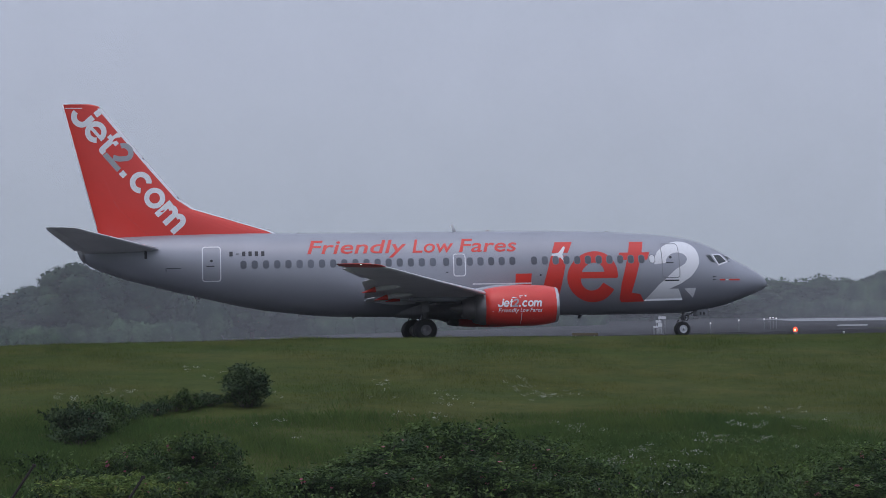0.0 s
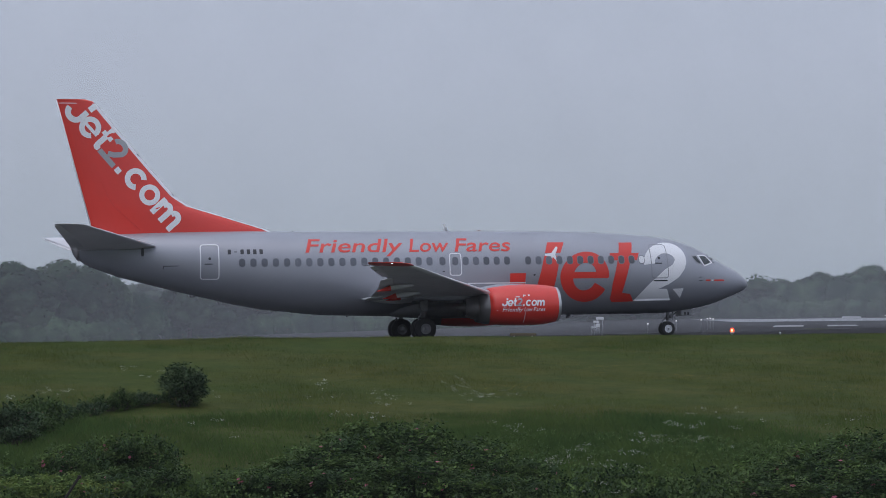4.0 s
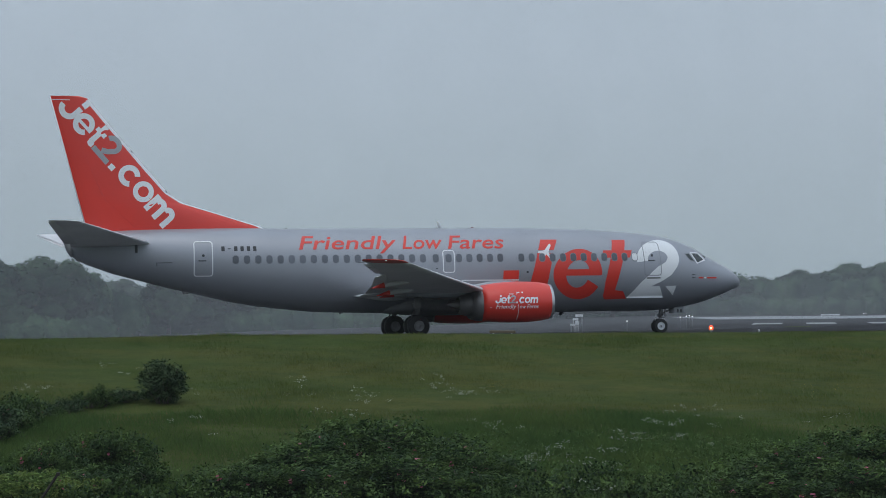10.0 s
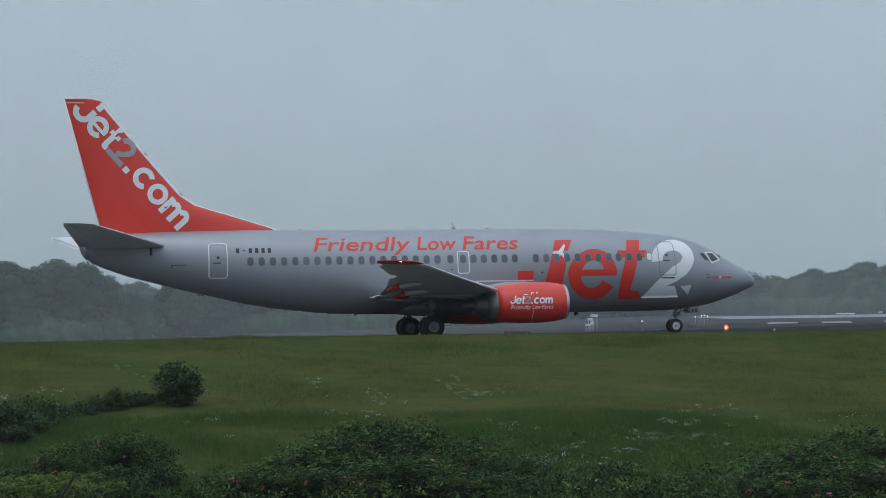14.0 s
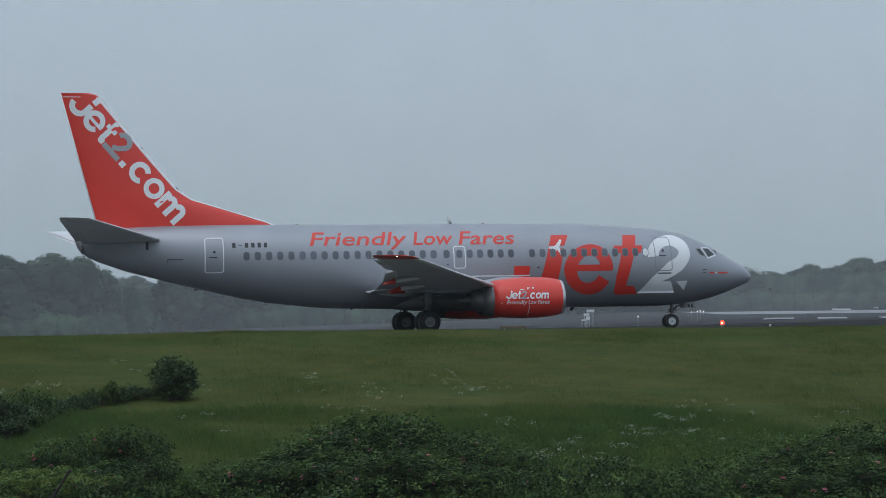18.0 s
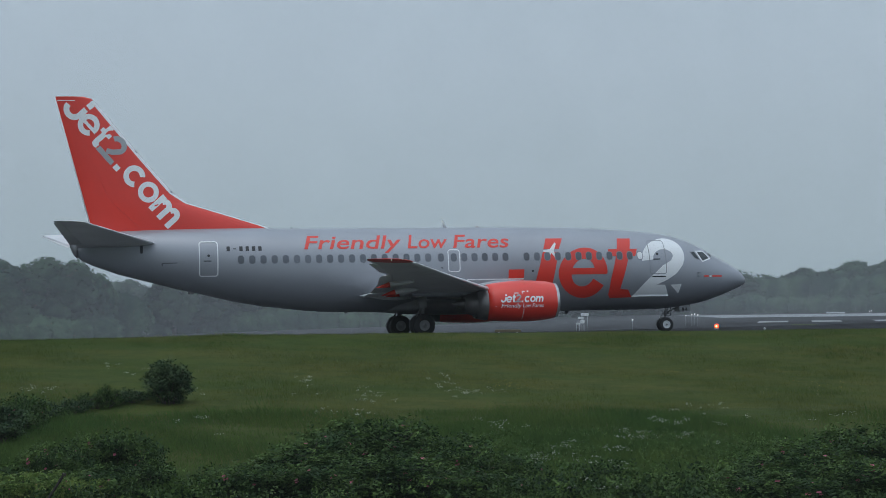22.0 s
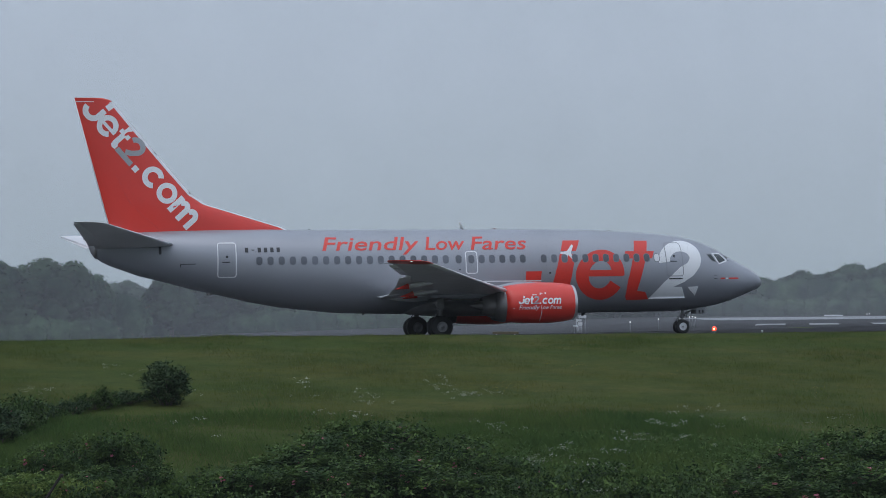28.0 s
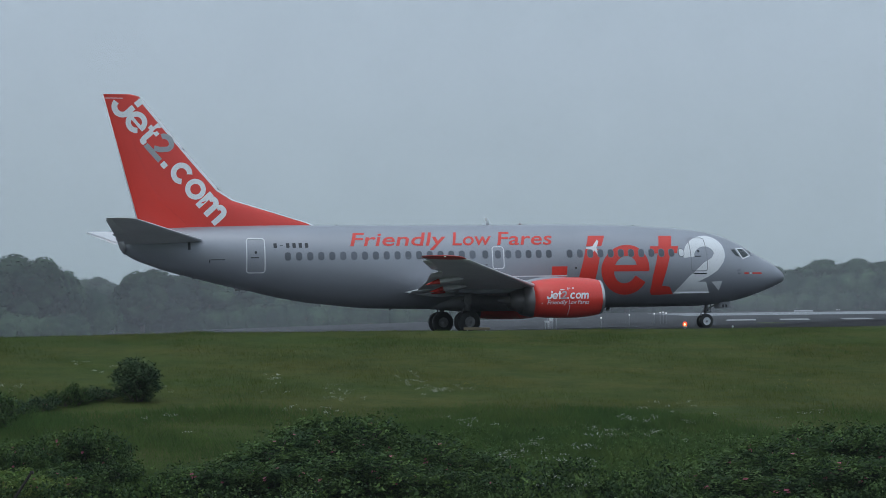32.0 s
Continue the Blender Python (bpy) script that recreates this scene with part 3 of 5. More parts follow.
# gear
def wheel(x, y, r, w, hub, rim_label, metal=M_RIM):
    """A wheel turning on an axle along y."""
    hubo = new("wheel")
    hubo.parent = airliner
    hubo.location = (x, y, r)
    bm = bmesh.new()
    turned(bm, [(-w / 2, hub), (-w / 2, r * 0.86), (-w * 0.38, r * 0.96), (-w * 0.2, r), (w * 0.2, r), (w * 0.38, r * 0.96), (w / 2, r * 0.86), (w / 2, hub)], 30, ends=False)
    part("tyre", bm, M_TYRE, hubo, "black rubber tyre")
    bm = bmesh.new()
    turned(bm, [(-w * 0.46, 0.03), (-w * 0.46, hub * 0.35), (-w * 0.30, hub * 0.5), (-w * 0.34, hub * 0.85), (-w * 0.49, hub * 1.02), (w * 0.49, hub * 1.02), (w * 0.34, hub * 0.8), (w * 0.34, 0.03)], 24)
    for i in range(8):
        t = 6.2832 * i / 8
        tube(bm, (hub * 0.66 * math.cos(t), -w * 0.30, hub * 0.66 * math.sin(t)), (hub * 0.66 * math.cos(t), -w * 0.40, hub * 0.66 * math.sin(t)), 0.022, 0.022, 6)
    part("rim", bm, metal, hubo, rim_label)
    return hubo


wheels = []
for sg in (-1, 1):
    for dy in (-0.40, 0.40):
        wheels.append((wheel(0.0, sg * 2.62 + dy, 0.508, 0.37, 0.24, "grey metal wheel rim"), 0.508))
    bm = bmesh.new()
    tube(bm, (0, sg * 2.62, 0.5), (0.05, sg * 2.55, 1.2), 0.075, 0.075, 12)
    tube(bm, (0.04, sg * 2.57, 1.0), (0.15, sg * 2.4, 1.95), 0.115, 0.125, 12)
    tube(bm, (0, sg * 2.62 - 0.58, 0.508), (0, sg * 2.62 + 0.58, 0.508), 0.06, 0.06, 10)
    leg = part("main_gear_leg", bm, M_STRUT, airliner, "grey main undercarriage leg")
    bm = bmesh.new()
    tube(bm, (0.05, sg * 2.5, 1.15), (0.1, sg * 1.3, 1.6), 0.045, 0.045, 8)
    tube(bm, (-0.14, sg * 2.62, 0.6), (-0.22, sg * 2.6, 0.95), 0.03, 0.03, 8)
    tube(bm, (-0.22, sg * 2.6, 0.95), (-0.06, sg * 2.56, 1.25), 0.03, 0.03, 8)
    part("brace", bm, M_STRUT, leg)
    bm = bmesh.new()
    box(bm, (-0.14, sg * 2.74 - 0.02, 1.30), (0.20, sg * 2.74 + 0.02, 1.80), 0.015)
    part("gear_door", bm, M_STRUT, leg, "grey undercarriage door")
for dy in (-0.19, 0.19):
    wheels.append((wheel(12.45, dy, 0.345, 0.2, 0.19, "pale grey nose wheel rim", M_SLAT), 0.345))
bm = bmesh.new()
tube(bm, (12.45, 0, 0.36), (12.50, 0, 0.85), 0.055, 0.055, 12)
tube(bm, (12.49, 0, 0.75), (12.58, 0, 1.35), 0.085, 0.09, 12)
tube(bm, (12.45, -0.3, 0.345), (12.45, 0.3, 0.345), 0.045, 0.045, 10)
nose_leg = part("nose_gear_leg", bm, M_STRUT, airliner, "grey nose undercarriage leg")
bm = bmesh.new()
tube(bm, (12.38, 0, 0.45), (12.22, 0, 0.68), 0.025, 0.025, 8)
tube(bm, (12.22, 0, 0.68), (12.42, 0, 0.9), 0.025, 0.025, 8)
part("torque_link", bm, M_STRUT, nose_leg)
bm = bmesh.new()
tube(bm, (12.6, 0, 0.95), (13.3, 0, 1.25), 0.035, 0.035, 8)
part("drag_strut", bm, M_STRUT, nose_leg)
bm = bmesh.new()
tube(bm, (12.74, 0, 0.74), (12.76, 0, 1.25), 0.026, 0.026, 8)
tube(bm, (12.47, 0, 0.76), (12.75, 0, 0.76), 0.026, 0.026, 8)
part("steering_strut", bm, M_STRUT, nose_leg)
for dy in (-0.36, 0.36):
    bm = bmesh.new()
    box(bm, (13.08, dy - 0.012, 0.95), (13.60, dy + 0.012, 1.26), 0.01)
    gear_door = part("nose_gear_door", bm, M_PALEGREY, nose_leg, "grey nose gear door")
    if dy < 0:
        for x in (13.26, 13.42):
            bm = bmesh.new()
            box(bm, (x - 0.045, dy - 0.02, 0.99), (x + 0.045, dy - 0.012, 1.13), 0.003)
            part("marking_bar", bm, M_DARKMARK, gear_door, "plain dark bar of the markings")
bm = bmesh.new()
bmesh.ops.create_uvsphere(bm, u_segments=10, v_segments=6, radius=0.07, matrix=Matrix.Translation((12.62, 0, 0.9)))
part("taxi_lamp", bm, M_GLASS, nose_leg)

# cabin windows, doors, flight deck
WINDOW_Z = 3.60
WINDOWS = [24.58 - 0.505 * k for k in range(18)] + [15.39, 14.79] + [14.30 - 0.49 * k for k in range(5)] + [11.335 - 0.5014 * k for k in range(12)]
for k, s in enumerate(WINDOWS):
    pane_frame = mark("window", outline_band(AXLE - s, WINDOW_Z, 0.30, 0.40, 0.12, 0.03), M_FRAME, airliner, out=0.013, step=0.2)
    mark("pane", [rounded(AXLE - s, WINDOW_Z, 0.25, 0.35, 0.11)], M_WHITE if k == len(WINDOWS) - 1 else M_GLASS, pane_frame, out=0.0145, step=0.2)


def door(x, z, w, h, line, material, label):
    d = mark("door", outline_band(x, z, w, h, 0.14, line), material, airliner, label, out=0.016)
    mark("handle", [rounded(x - 0.05, z + h * -0.06, w * 0.42, 0.045, 0.02)], M_DARKMARK, d, "dark recessed handle", out=0.016)
    mark("porthole", [rounded(x + 0.0, z + h * 0.09, 0.12, 0.12, 0.055)], M_DARKMARK, d, "small dark porthole", out=0.016)
    return d


door(AXLE - 26.01, 3.66, 0.86, 1.60, 0.05, M_WHITE, "rear cabin door outlined in white")
d = mark("overwing_exit", outline_band(AXLE - 14.78, 3.45, 0.58, 1.05, 0.13, 0.045), M_WHITE, airliner, "emergency exit outlined in white", out=0.009)
d = door(AXLE - 4.93, 3.52, 0.86, 1.62, 0.035, M_GREYMARK, "front cabin door outlined in grey")
mark("sill", [rounded(AXLE - 4.90, 2.60, 0.68, 0.055, 0.02)], M_DARKMARK, d, "dark door sill", out=0.016)
def pane_on(name, pts, material, parent, label="", out=0.006):
    return mark(name, [[(AXLE - s, z) for s, z in pts]], material, parent, label, out, 0.1)


def inset(pts, k):
    cx, cz = sum(p[0] for p in pts) / len(pts), sum(p[1] for p in pts) / len(pts)
    return [(cx + (x - cx) * k, cz + (z - cz) * k) for x, z in pts]


DECK = (("windscreen", ((2.30, 3.83), (2.00, 3.45), (1.72, 3.56), (2.02, 3.86)), M_SILVER, ""),
        ("side_window", ((2.86, 3.82), (2.38, 3.82), (2.04, 3.43), (2.58, 3.26)), M_WHITE, "flight deck side window framed in white"),
        ("rear_side_window", ((3.22, 3.78), (2.93, 3.80), (2.66, 3.34), (2.95, 3.42)), M_GREYMARK, ""))
for name, pts, m, label in DECK:
    w = pane_on(name, pts, m, airliner, label, 0.006)
    pane_on("pane", inset(pts, 0.77), M_DECKGLASS, w, "dark glass", 0.011)
bm = bmesh.new()
tube(bm, side(AXLE - 2.05, 3.46, 0.01), side(AXLE - 1.45, 3.42, 0.03), 0.012, 0.012, 6)
part("wiper", bm, M_DARKMARK, airliner)

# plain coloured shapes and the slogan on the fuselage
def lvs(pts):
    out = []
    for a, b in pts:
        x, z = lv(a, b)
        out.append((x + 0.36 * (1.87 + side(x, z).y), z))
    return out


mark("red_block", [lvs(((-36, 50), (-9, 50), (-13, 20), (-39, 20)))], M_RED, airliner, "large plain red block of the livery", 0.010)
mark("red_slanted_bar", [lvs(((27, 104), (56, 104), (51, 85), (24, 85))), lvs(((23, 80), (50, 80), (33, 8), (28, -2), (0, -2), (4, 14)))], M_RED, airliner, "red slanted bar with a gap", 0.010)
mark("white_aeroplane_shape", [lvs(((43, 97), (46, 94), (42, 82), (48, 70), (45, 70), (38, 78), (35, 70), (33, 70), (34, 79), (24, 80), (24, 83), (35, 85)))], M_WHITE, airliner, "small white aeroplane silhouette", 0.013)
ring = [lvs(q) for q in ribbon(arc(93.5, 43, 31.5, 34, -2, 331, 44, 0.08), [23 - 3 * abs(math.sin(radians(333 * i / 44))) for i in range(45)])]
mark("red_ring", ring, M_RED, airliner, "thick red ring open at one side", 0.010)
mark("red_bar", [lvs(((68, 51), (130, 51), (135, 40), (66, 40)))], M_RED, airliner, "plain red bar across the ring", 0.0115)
mark("white_line", [rounded(AXLE - 12.83, 2.57, 2.73, 0.055, 0.02)], M_WHITE, airliner, "thin white line above the wing root", 0.010)
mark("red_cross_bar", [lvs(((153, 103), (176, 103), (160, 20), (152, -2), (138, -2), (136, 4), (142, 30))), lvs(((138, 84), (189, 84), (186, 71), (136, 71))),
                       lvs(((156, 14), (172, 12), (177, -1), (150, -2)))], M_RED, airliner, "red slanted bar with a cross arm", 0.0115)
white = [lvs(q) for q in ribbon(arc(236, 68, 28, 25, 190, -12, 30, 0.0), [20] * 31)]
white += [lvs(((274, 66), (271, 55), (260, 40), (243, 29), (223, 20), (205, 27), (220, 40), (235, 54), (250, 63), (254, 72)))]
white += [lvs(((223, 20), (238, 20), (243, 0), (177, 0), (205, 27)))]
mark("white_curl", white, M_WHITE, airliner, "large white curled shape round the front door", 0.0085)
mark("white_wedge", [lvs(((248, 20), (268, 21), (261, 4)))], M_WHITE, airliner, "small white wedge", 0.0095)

for k in range(6):
    if k == 1:
        mark("marking_bar", [rounded(-8.62 + 0.285 * k, 4.10, 0.13, 0.04, 0.01)], M_DARKMARK, airliner, out=0.009)
    else:
        mark("marking_bar", [rounded(-8.62 + 0.285 * k, 4.10, 0.15, 0.22, 0.02)], M_DARKMARK, airliner, "plain dark bar of the markings", out=0.009)
for s0, s1, m in ((2.55, 2.28, M_RED), (2.24, 2.12, M_WHITE), (2.08, 1.52, M_RED)):
    mark("name_bar", [rounded(AXLE - (s0 + s1) / 2, 2.60, s0 - s1, 0.075, 0.025)], m, airliner, out=0.010, step=0.06)


def lettering(words, x0, x1, z0, height, slant):
    """Words in the built-in font as a flat figure, scaled to reach from x0 to x1."""
    cu = bpy.data.curves.new("lettering", "FONT")
    cu.body, cu.shear, cu.offset, cu.resolution_u = words, slant, 0.010, 3
    ob = bpy.data.objects.new("lettering", cu)
    scene.collection.objects.link(ob)
    bpy.context.view_layer.update()
    me = bpy.data.meshes.new_from_object(ob.evaluated_get(bpy.context.evaluated_depsgraph_get()))
    bpy.data.objects.remove(ob)
    bm = bmesh.new()
    bm.from_mesh(me)
    bpy.data.meshes.remove(me)
    lo, hi = min(v.co.x for v in bm.verts), max(v.co.x for v in bm.verts)
    k = (x1 - x0) / (hi - lo)
    for v in bm.verts:
        v.co = Vector((x0 + (v.co.x - lo) * k, 0, z0 + v.co.y * height / 0.72))
    bmesh.ops.triangulate(bm, faces=bm.faces[:])
    bmesh.ops.recalc_face_normals(bm, faces=bm.faces)
    for f in bm.faces:
        if f.normal.y > 0:
            f.normal_flip()
    return bm


# each word of the slogan, by its share of the whole length
WORDS = (("Friendly", 0.0, 0.471), ("Low", 0.498, 0.696), ("Fares", 0.720, 1.0))
for word, a, b in WORDS:
    x0, x1 = AXLE - 21.70, AXLE - 12.08
    part("slogan_word", onto(lettering(word, x0 + a * (x1 - x0), x0 + b * (x1 - x0), 4.05, 0.64, 0.22), lambda x, z: side(x, z, 0.012)), M_RED, airliner, "word of the slogan in red paint")


# a row of plain shapes, drawn once in its own grid: along the row and up from its middle line
EMBLEM = (
    ("hook", False, ribbon([(-378, 38), (-378, 5)] + arc(-414, -4, 36, 32, 0, -178, 16), 27), "hooked shape"),
    ("block", False, [[(-392, 52), (-364, 50), (-362, 78), (-390, 80)]], "small square"),
    ("open_ring", False, ribbon(arc(-317, 1, 38, 38, 0, 325, 34), 25), "open ring"),
    ("ring_bar", False, [[(-345, 6), (-268, 6), (-267, -9), (-345, -9)]], "bar across the ring"),
    ("cross", False, [[(-250, 74), (-224, 74), (-224, -20), (-216, -26), (-216, -46), (-232, -49), (-246, -42), (-250, -24)], [(-264, 46), (-250, 46), (-250, 24), (-264, 24)], [(-224, 46), (-206, 46), (-206, 24), (-224, 24)]], "crossed bars"),
    ("curl", True, ribbon(arc(-158, 38, 33, 28, 168, -35, 18) + [(-150, -2), (-174, -18)], 25) + [[(-211, -24), (-112, -24), (-110, -49), (-212, -49)]], "curled shape"),
    ("square", False, [[(-98, -22), (-70, -22), (-70, -49), (-98, -49)]], "small square"),
    ("open_ring", False, ribbon(arc(0, 0, 38, 38, 42, 318, 30), 26), "open ring"),
    ("ring", False, ribbon(arc(98, 0, 37, 37, 0, 360, 34), 24), "ring"),
    ("arch", False, [[(150, 45), (177, 45), (177, -48), (150, -48)]] + ribbon(arc(197, 10, 21, 24, 168, 0, 12) + [(218, -48)], 26) + ribbon(arc(252, 10, 21, 24, 168, 0, 12) + [(273, -48)], 26), "double arch"),
)


def on_fin(x, z, out=0.012):
    return Vector((x, -fin_half(AXLE - x, z) - out, z))


def fin_mark(name, polys, material, label, out=0.012):
    return part(name, onto(figure(polys), lambda x, z: on_fin(x, z, out), 0.3), material, fin, label)


def fin_grid(u, v):
    return (-12.642 + 0.00634 * u + 0.00735 * v, 7.479 - 0.00734 * u + 0.00648 * v)


for k, (name, grey, polys, label) in enumerate(EMBLEM):
    fin_mark(("grey_" if grey else "white_") + name, [[fin_grid(*p) for p in q] for q in polys], M_PALEGREY if grey else M_WHITE, ("grey " if grey else "white ") + label + " on the fin", 0.010 + 0.003 * (k % 4))
fin_mark("white_line", [[(AXLE - 32.55, 10.93), (AXLE - 31.75, 10.92), (AXLE - 31.75, 10.89), (AXLE - 32.54, 10.90)]], M_WHITE, "thin white line below the fin tip")
for z in (6.78, 8.60):
    bm = bmesh.new()
    box(bm, (AXLE - fin_le(z) - 0.10, -0.03, z - 0.06), (AXLE - fin_le(z) + 0.075, 0.03, z + 0.03), 0.012)
    part("fin_fitting", bm, M_DARKMARK, fin, "small dark fitting on the leading edge")

# engine shapes on the near cowl
def on_cowl(x, z, out=0.012):
    s = AXLE - x
    r = interp(s, (10.99, 11.35, 11.9, 12.6, 13.3, 13.8, 14.12), (0.83, 0.91, 0.955, 0.965, 0.93, 0.88, 0.83))
    n = max(-1.0, min(1.0, (z - 1.47) / (r * (0.9 if z < 1.47 else 1.0))))
    c = -math.sqrt(1 - n * n)
    return Vector((x, -4.83 + r * 1.03 * c * (1 + 0.04 * (1 - n)) - out, z))


cowl = [o for o in airliner.children if o.name.startswith("engine")][0]
X0 = AXLE - 13.45


def cowl_mark(name, polys, label, material=M_WHITE, out=0.012):
    return part(name, onto(figure(polys), lambda x, z: on_cowl(x, z, out), 0.08), material, cowl, label)


def cowl_grid(u, v):
    return (2.89 + (u + 462) * 0.00259 + 0.0005 * v, 1.585 + 0.00285 * v)


for k, (name, grey, polys, label) in enumerate(EMBLEM):
    cowl_mark(("grey_" if grey else "white_") + name, [[cowl_grid(*p) for p in q] for q in polys], ("grey " if grey else "white ") + label + " on the cowl", M_PALEGREY if grey else M_WHITE, 0.010 + 0.003 * (k % 4))
for word, a, b in WORDS:
    part("slogan_word", onto(lettering(word, 2.91 + 1.94 * a, 2.91 + 1.94 * b, 1.22, 0.18, 0.2), on_cowl, 0.08), M_WHITE, cowl, "small word of the slogan in white paint")
cowl_mark("cowl_line", [[(X0 + 0.86, 1.17), (X0 + 0.885, 1.17), (X0 + 0.885, 0.72), (X0 + 0.86, 0.72)]], "thin white line")
for x, z, w, h in ((3.62, 1.86, 0.20, 0.035), (3.88, 1.90, 0.03, 0.12), (3.95, 1.93, 0.10, 0.03), (4.13, 1.93, 0.07, 0.06), (2.68, 1.27, 0.06, 0.025)):
    cowl_mark("stencil_bar", [rounded(x, z, w, h, 0.01)], "small white stencil mark")

# dark metal end of the tail cone
bm, rings = bmesh.new(), []
for s_ in (31.72, 31.85, 31.97, 32.06, 32.13, 32.13):
    zt, zb, w, zc = hull(min(s_, 32.1))
    k = 1.03 if s_ < 32.1 else 0.8
    if len(rings) == 5:
        k = 0.3
    rings.append([(AXLE - s_, k * w * math.cos(6.2832 * i / 24), (zt + zb) / 2 + k * ((zt - zb) / 2 + 0.006) * math.sin(6.2832 * i / 24)) for i in range(24)])
part("tail_cone", loft(bm, rings), M_STRUT, airliner, "dark metal tail cone end")

# roof and belly fittings
def fitting(name, pts, material, label="", rad=0.02):
    bm = bmesh.new()
    for a, b in zip(pts, pts[1:]):
        tube(bm, a, b, rad, rad * 0.6, 8)
    return part(name, bm, material, airliner, label)


def blade(name, s, z0, h, ch, lean, material):
    bm = bmesh.new()
    rings = []
    for k, (c, t) in enumerate(((ch, 0.03), (ch * 0.55, 0.012))):
        x = AXLE - s - k * lean
        z = z0 + k * h
        rings.append([(x + c / 2, 0, z), (x, t, z), (x - c / 2, 0, z), (x, -t, z)])
    return part(name, loft(bm, rings), material, airliner)


blade("aerial", 14.75, 5.03, 0.36, 0.18, 0.13, M_WINGGREY)
blade("aerial", 26.6, 2.24, -0.13, 0.42, 0.05, M_WINGGREY)
blade("aerial", 8.9, 1.09, -0.16, 0.22, 0.08, M_DARKMARK)
blade("drain_mast", 19.5, 1.2, -0.09, 0.16, 0.06, M_WINGGREY)
bm = bmesh.new()
bmesh.ops.create_uvsphere(bm, u_segments=12, v_segments=8, radius=0.05, matrix=Matrix.Translation((AXLE - 13.2, 0, 5.08)))
part("beacon", bm, M_BEACON, airliner, "dark red anti-collision beacon")
for s, z in ((7.6, 4.96), (22.0, 5.09)):
    bm = bmesh.new()
    bmesh.ops.create_uvsphere(bm, u_segments=10, v_segments=6, radius=0.045, matrix=Matrix.Translation((AXLE - s, 0, z)))
    part("roof_light", bm, M_DARKMARK, airliner)
fitting("pitot_tube", [side(AXLE - 2.9, 2.75, 0), side(AXLE - 2.9, 2.75, 0.08), side(AXLE - 2.75, 2.75, 0.10)], M_DARKMARK, rad=0.018)
fitting("pitot_tube", [side(AXLE - 2.9, 2.60, 0), side(AXLE - 2.9, 2.60, 0.08), side(AXLE - 2.75, 2.60, 0.10)], M_DARKMARK, rad=0.018)
fitting("exhaust_lip", [side(AXLE - 31.9, 4.5, 0.01), (AXLE - 32.25, -0.05, 4.72), (AXLE - 32.2, 0.05, 4.72)], M_DARKMARK, rad=0.04)
mark("vent", [rounded(AXLE - 27.7, 3.50, 0.65, 0.035, 0.015), rounded(AXLE - 28.05, 3.44, 0.04, 0.16, 0.015)], M_DARKMARK, airliner, out=0.008)
# black patch drawn on the skin for the dark gap at the tailplane root
mark("tailplane_seal", [rounded(AXLE - 28.95, 4.13, 0.12, 0.36, 0.03)], M_DARKMARK, airliner, out=0.01)
mark("vent", [rounded(AXLE - 15.35, 3.12, 0.10, 0.05, 0.02)], M_DARKMARK, airliner, out=0.008)
mark("static_port", [rounded(AXLE - 11.05, 2.93, 0.10, 0.08, 0.03)], M_DARKMARK, airliner, out=0.008)


# ---- meadow, shrubs, trees ----
rng = np.random.default_rng(7)
M_LEAF = mat("rose_leaf", (0.032, 0.064, 0.022), 0.8, 0.0, 0.15, 1.6, 12, island=0.42, see_through=0.35, second=(0.112, 0.175, 0.045), gloss=0.2, patch=((0.012, 0.027, 0.012), 1.1, 0.9))
M_YOUNGLEAF = mat("yellowish_rose_leaf", (0.107, 0.174, 0.043), 0.8, 0.0, 0.15, 1.6, 12, island=0.38, see_through=0.4, second=(0.243, 0.299, 0.073), gloss=0.2, patch=((0.033, 0.061, 0.022), 1.0, 0.6))
M_BUSHLEAF = mat("dark_bush_leaf", (0.039, 0.069, 0.036), 0.85, 0.0, 0.15, 2.2, 12, island=0.40, second=(0.082, 0.121, 0.051), see_through=0.25, gloss=0.15, patch=((0.017, 0.033, 0.020), 1.6, 0.7))
M_TREELEAF = mat("tree_foliage", (0.018, 0.039, 0.026), 0.9, 0.0, 0.14, 0.20, 0.8, island=0.22, per_object=0.30, second=(0.057, 0.100, 0.050), gloss=0.05)
M_BARK = mat("grey_brown_bark", (0.09, 0.075, 0.06), 0.9, 0.0, 0.3, 3, 30, bump=0.5)
M_PINK = mat("pink_petal", (0.38, 0.10, 0.14), 0.6, 0.0, 0.2, 8, 40, per_object=0.3)
M_UMBEL = mat("white_umbel", (0.425, 0.442, 0.365), 0.7, 0.0, 0.15, island=0.2)
M_YELLOW = mat("yellow_petal", (0.55, 0.42, 0.05), 0.6, 0.0, 0.2, island=0.3)
M_GRASS = mat("meadow_grass", (0.061, 0.087, 0.021), 0.85, 0.0, 0.14, 0.35, 3, island=0.14, see_through=0.15, second=(0.088, 0.096, 0.025), gloss=0.05, stretch=0.4, patch=((0.041, 0.065, 0.018), 0.9, 0.6))
M_LUSH = mat("lush_grass", (0.050, 0.093, 0.025), 0.85, 0.0, 0.14, 0.3, 4, island=0.14, see_through=0.2, second=(0.070, 0.106, 0.027), gloss=0.05, patch=((0.029, 0.061, 0.019), 1.1, 0.65))
M_STEEL = mat("rusty_dark_steel", (0.035, 0.028, 0.025), 0.7, 0.3, 0.3, 6, 40, bump=0.3)


def place(bearing, dist):
    """A spot on the ground by its bearing from the camera (degrees to the right) and distance."""
    x, y = dist * math.sin(radians(bearing)), dist * math.cos(radians(bearing))
    return Vector((x, y, float(ground_z(x, y))))


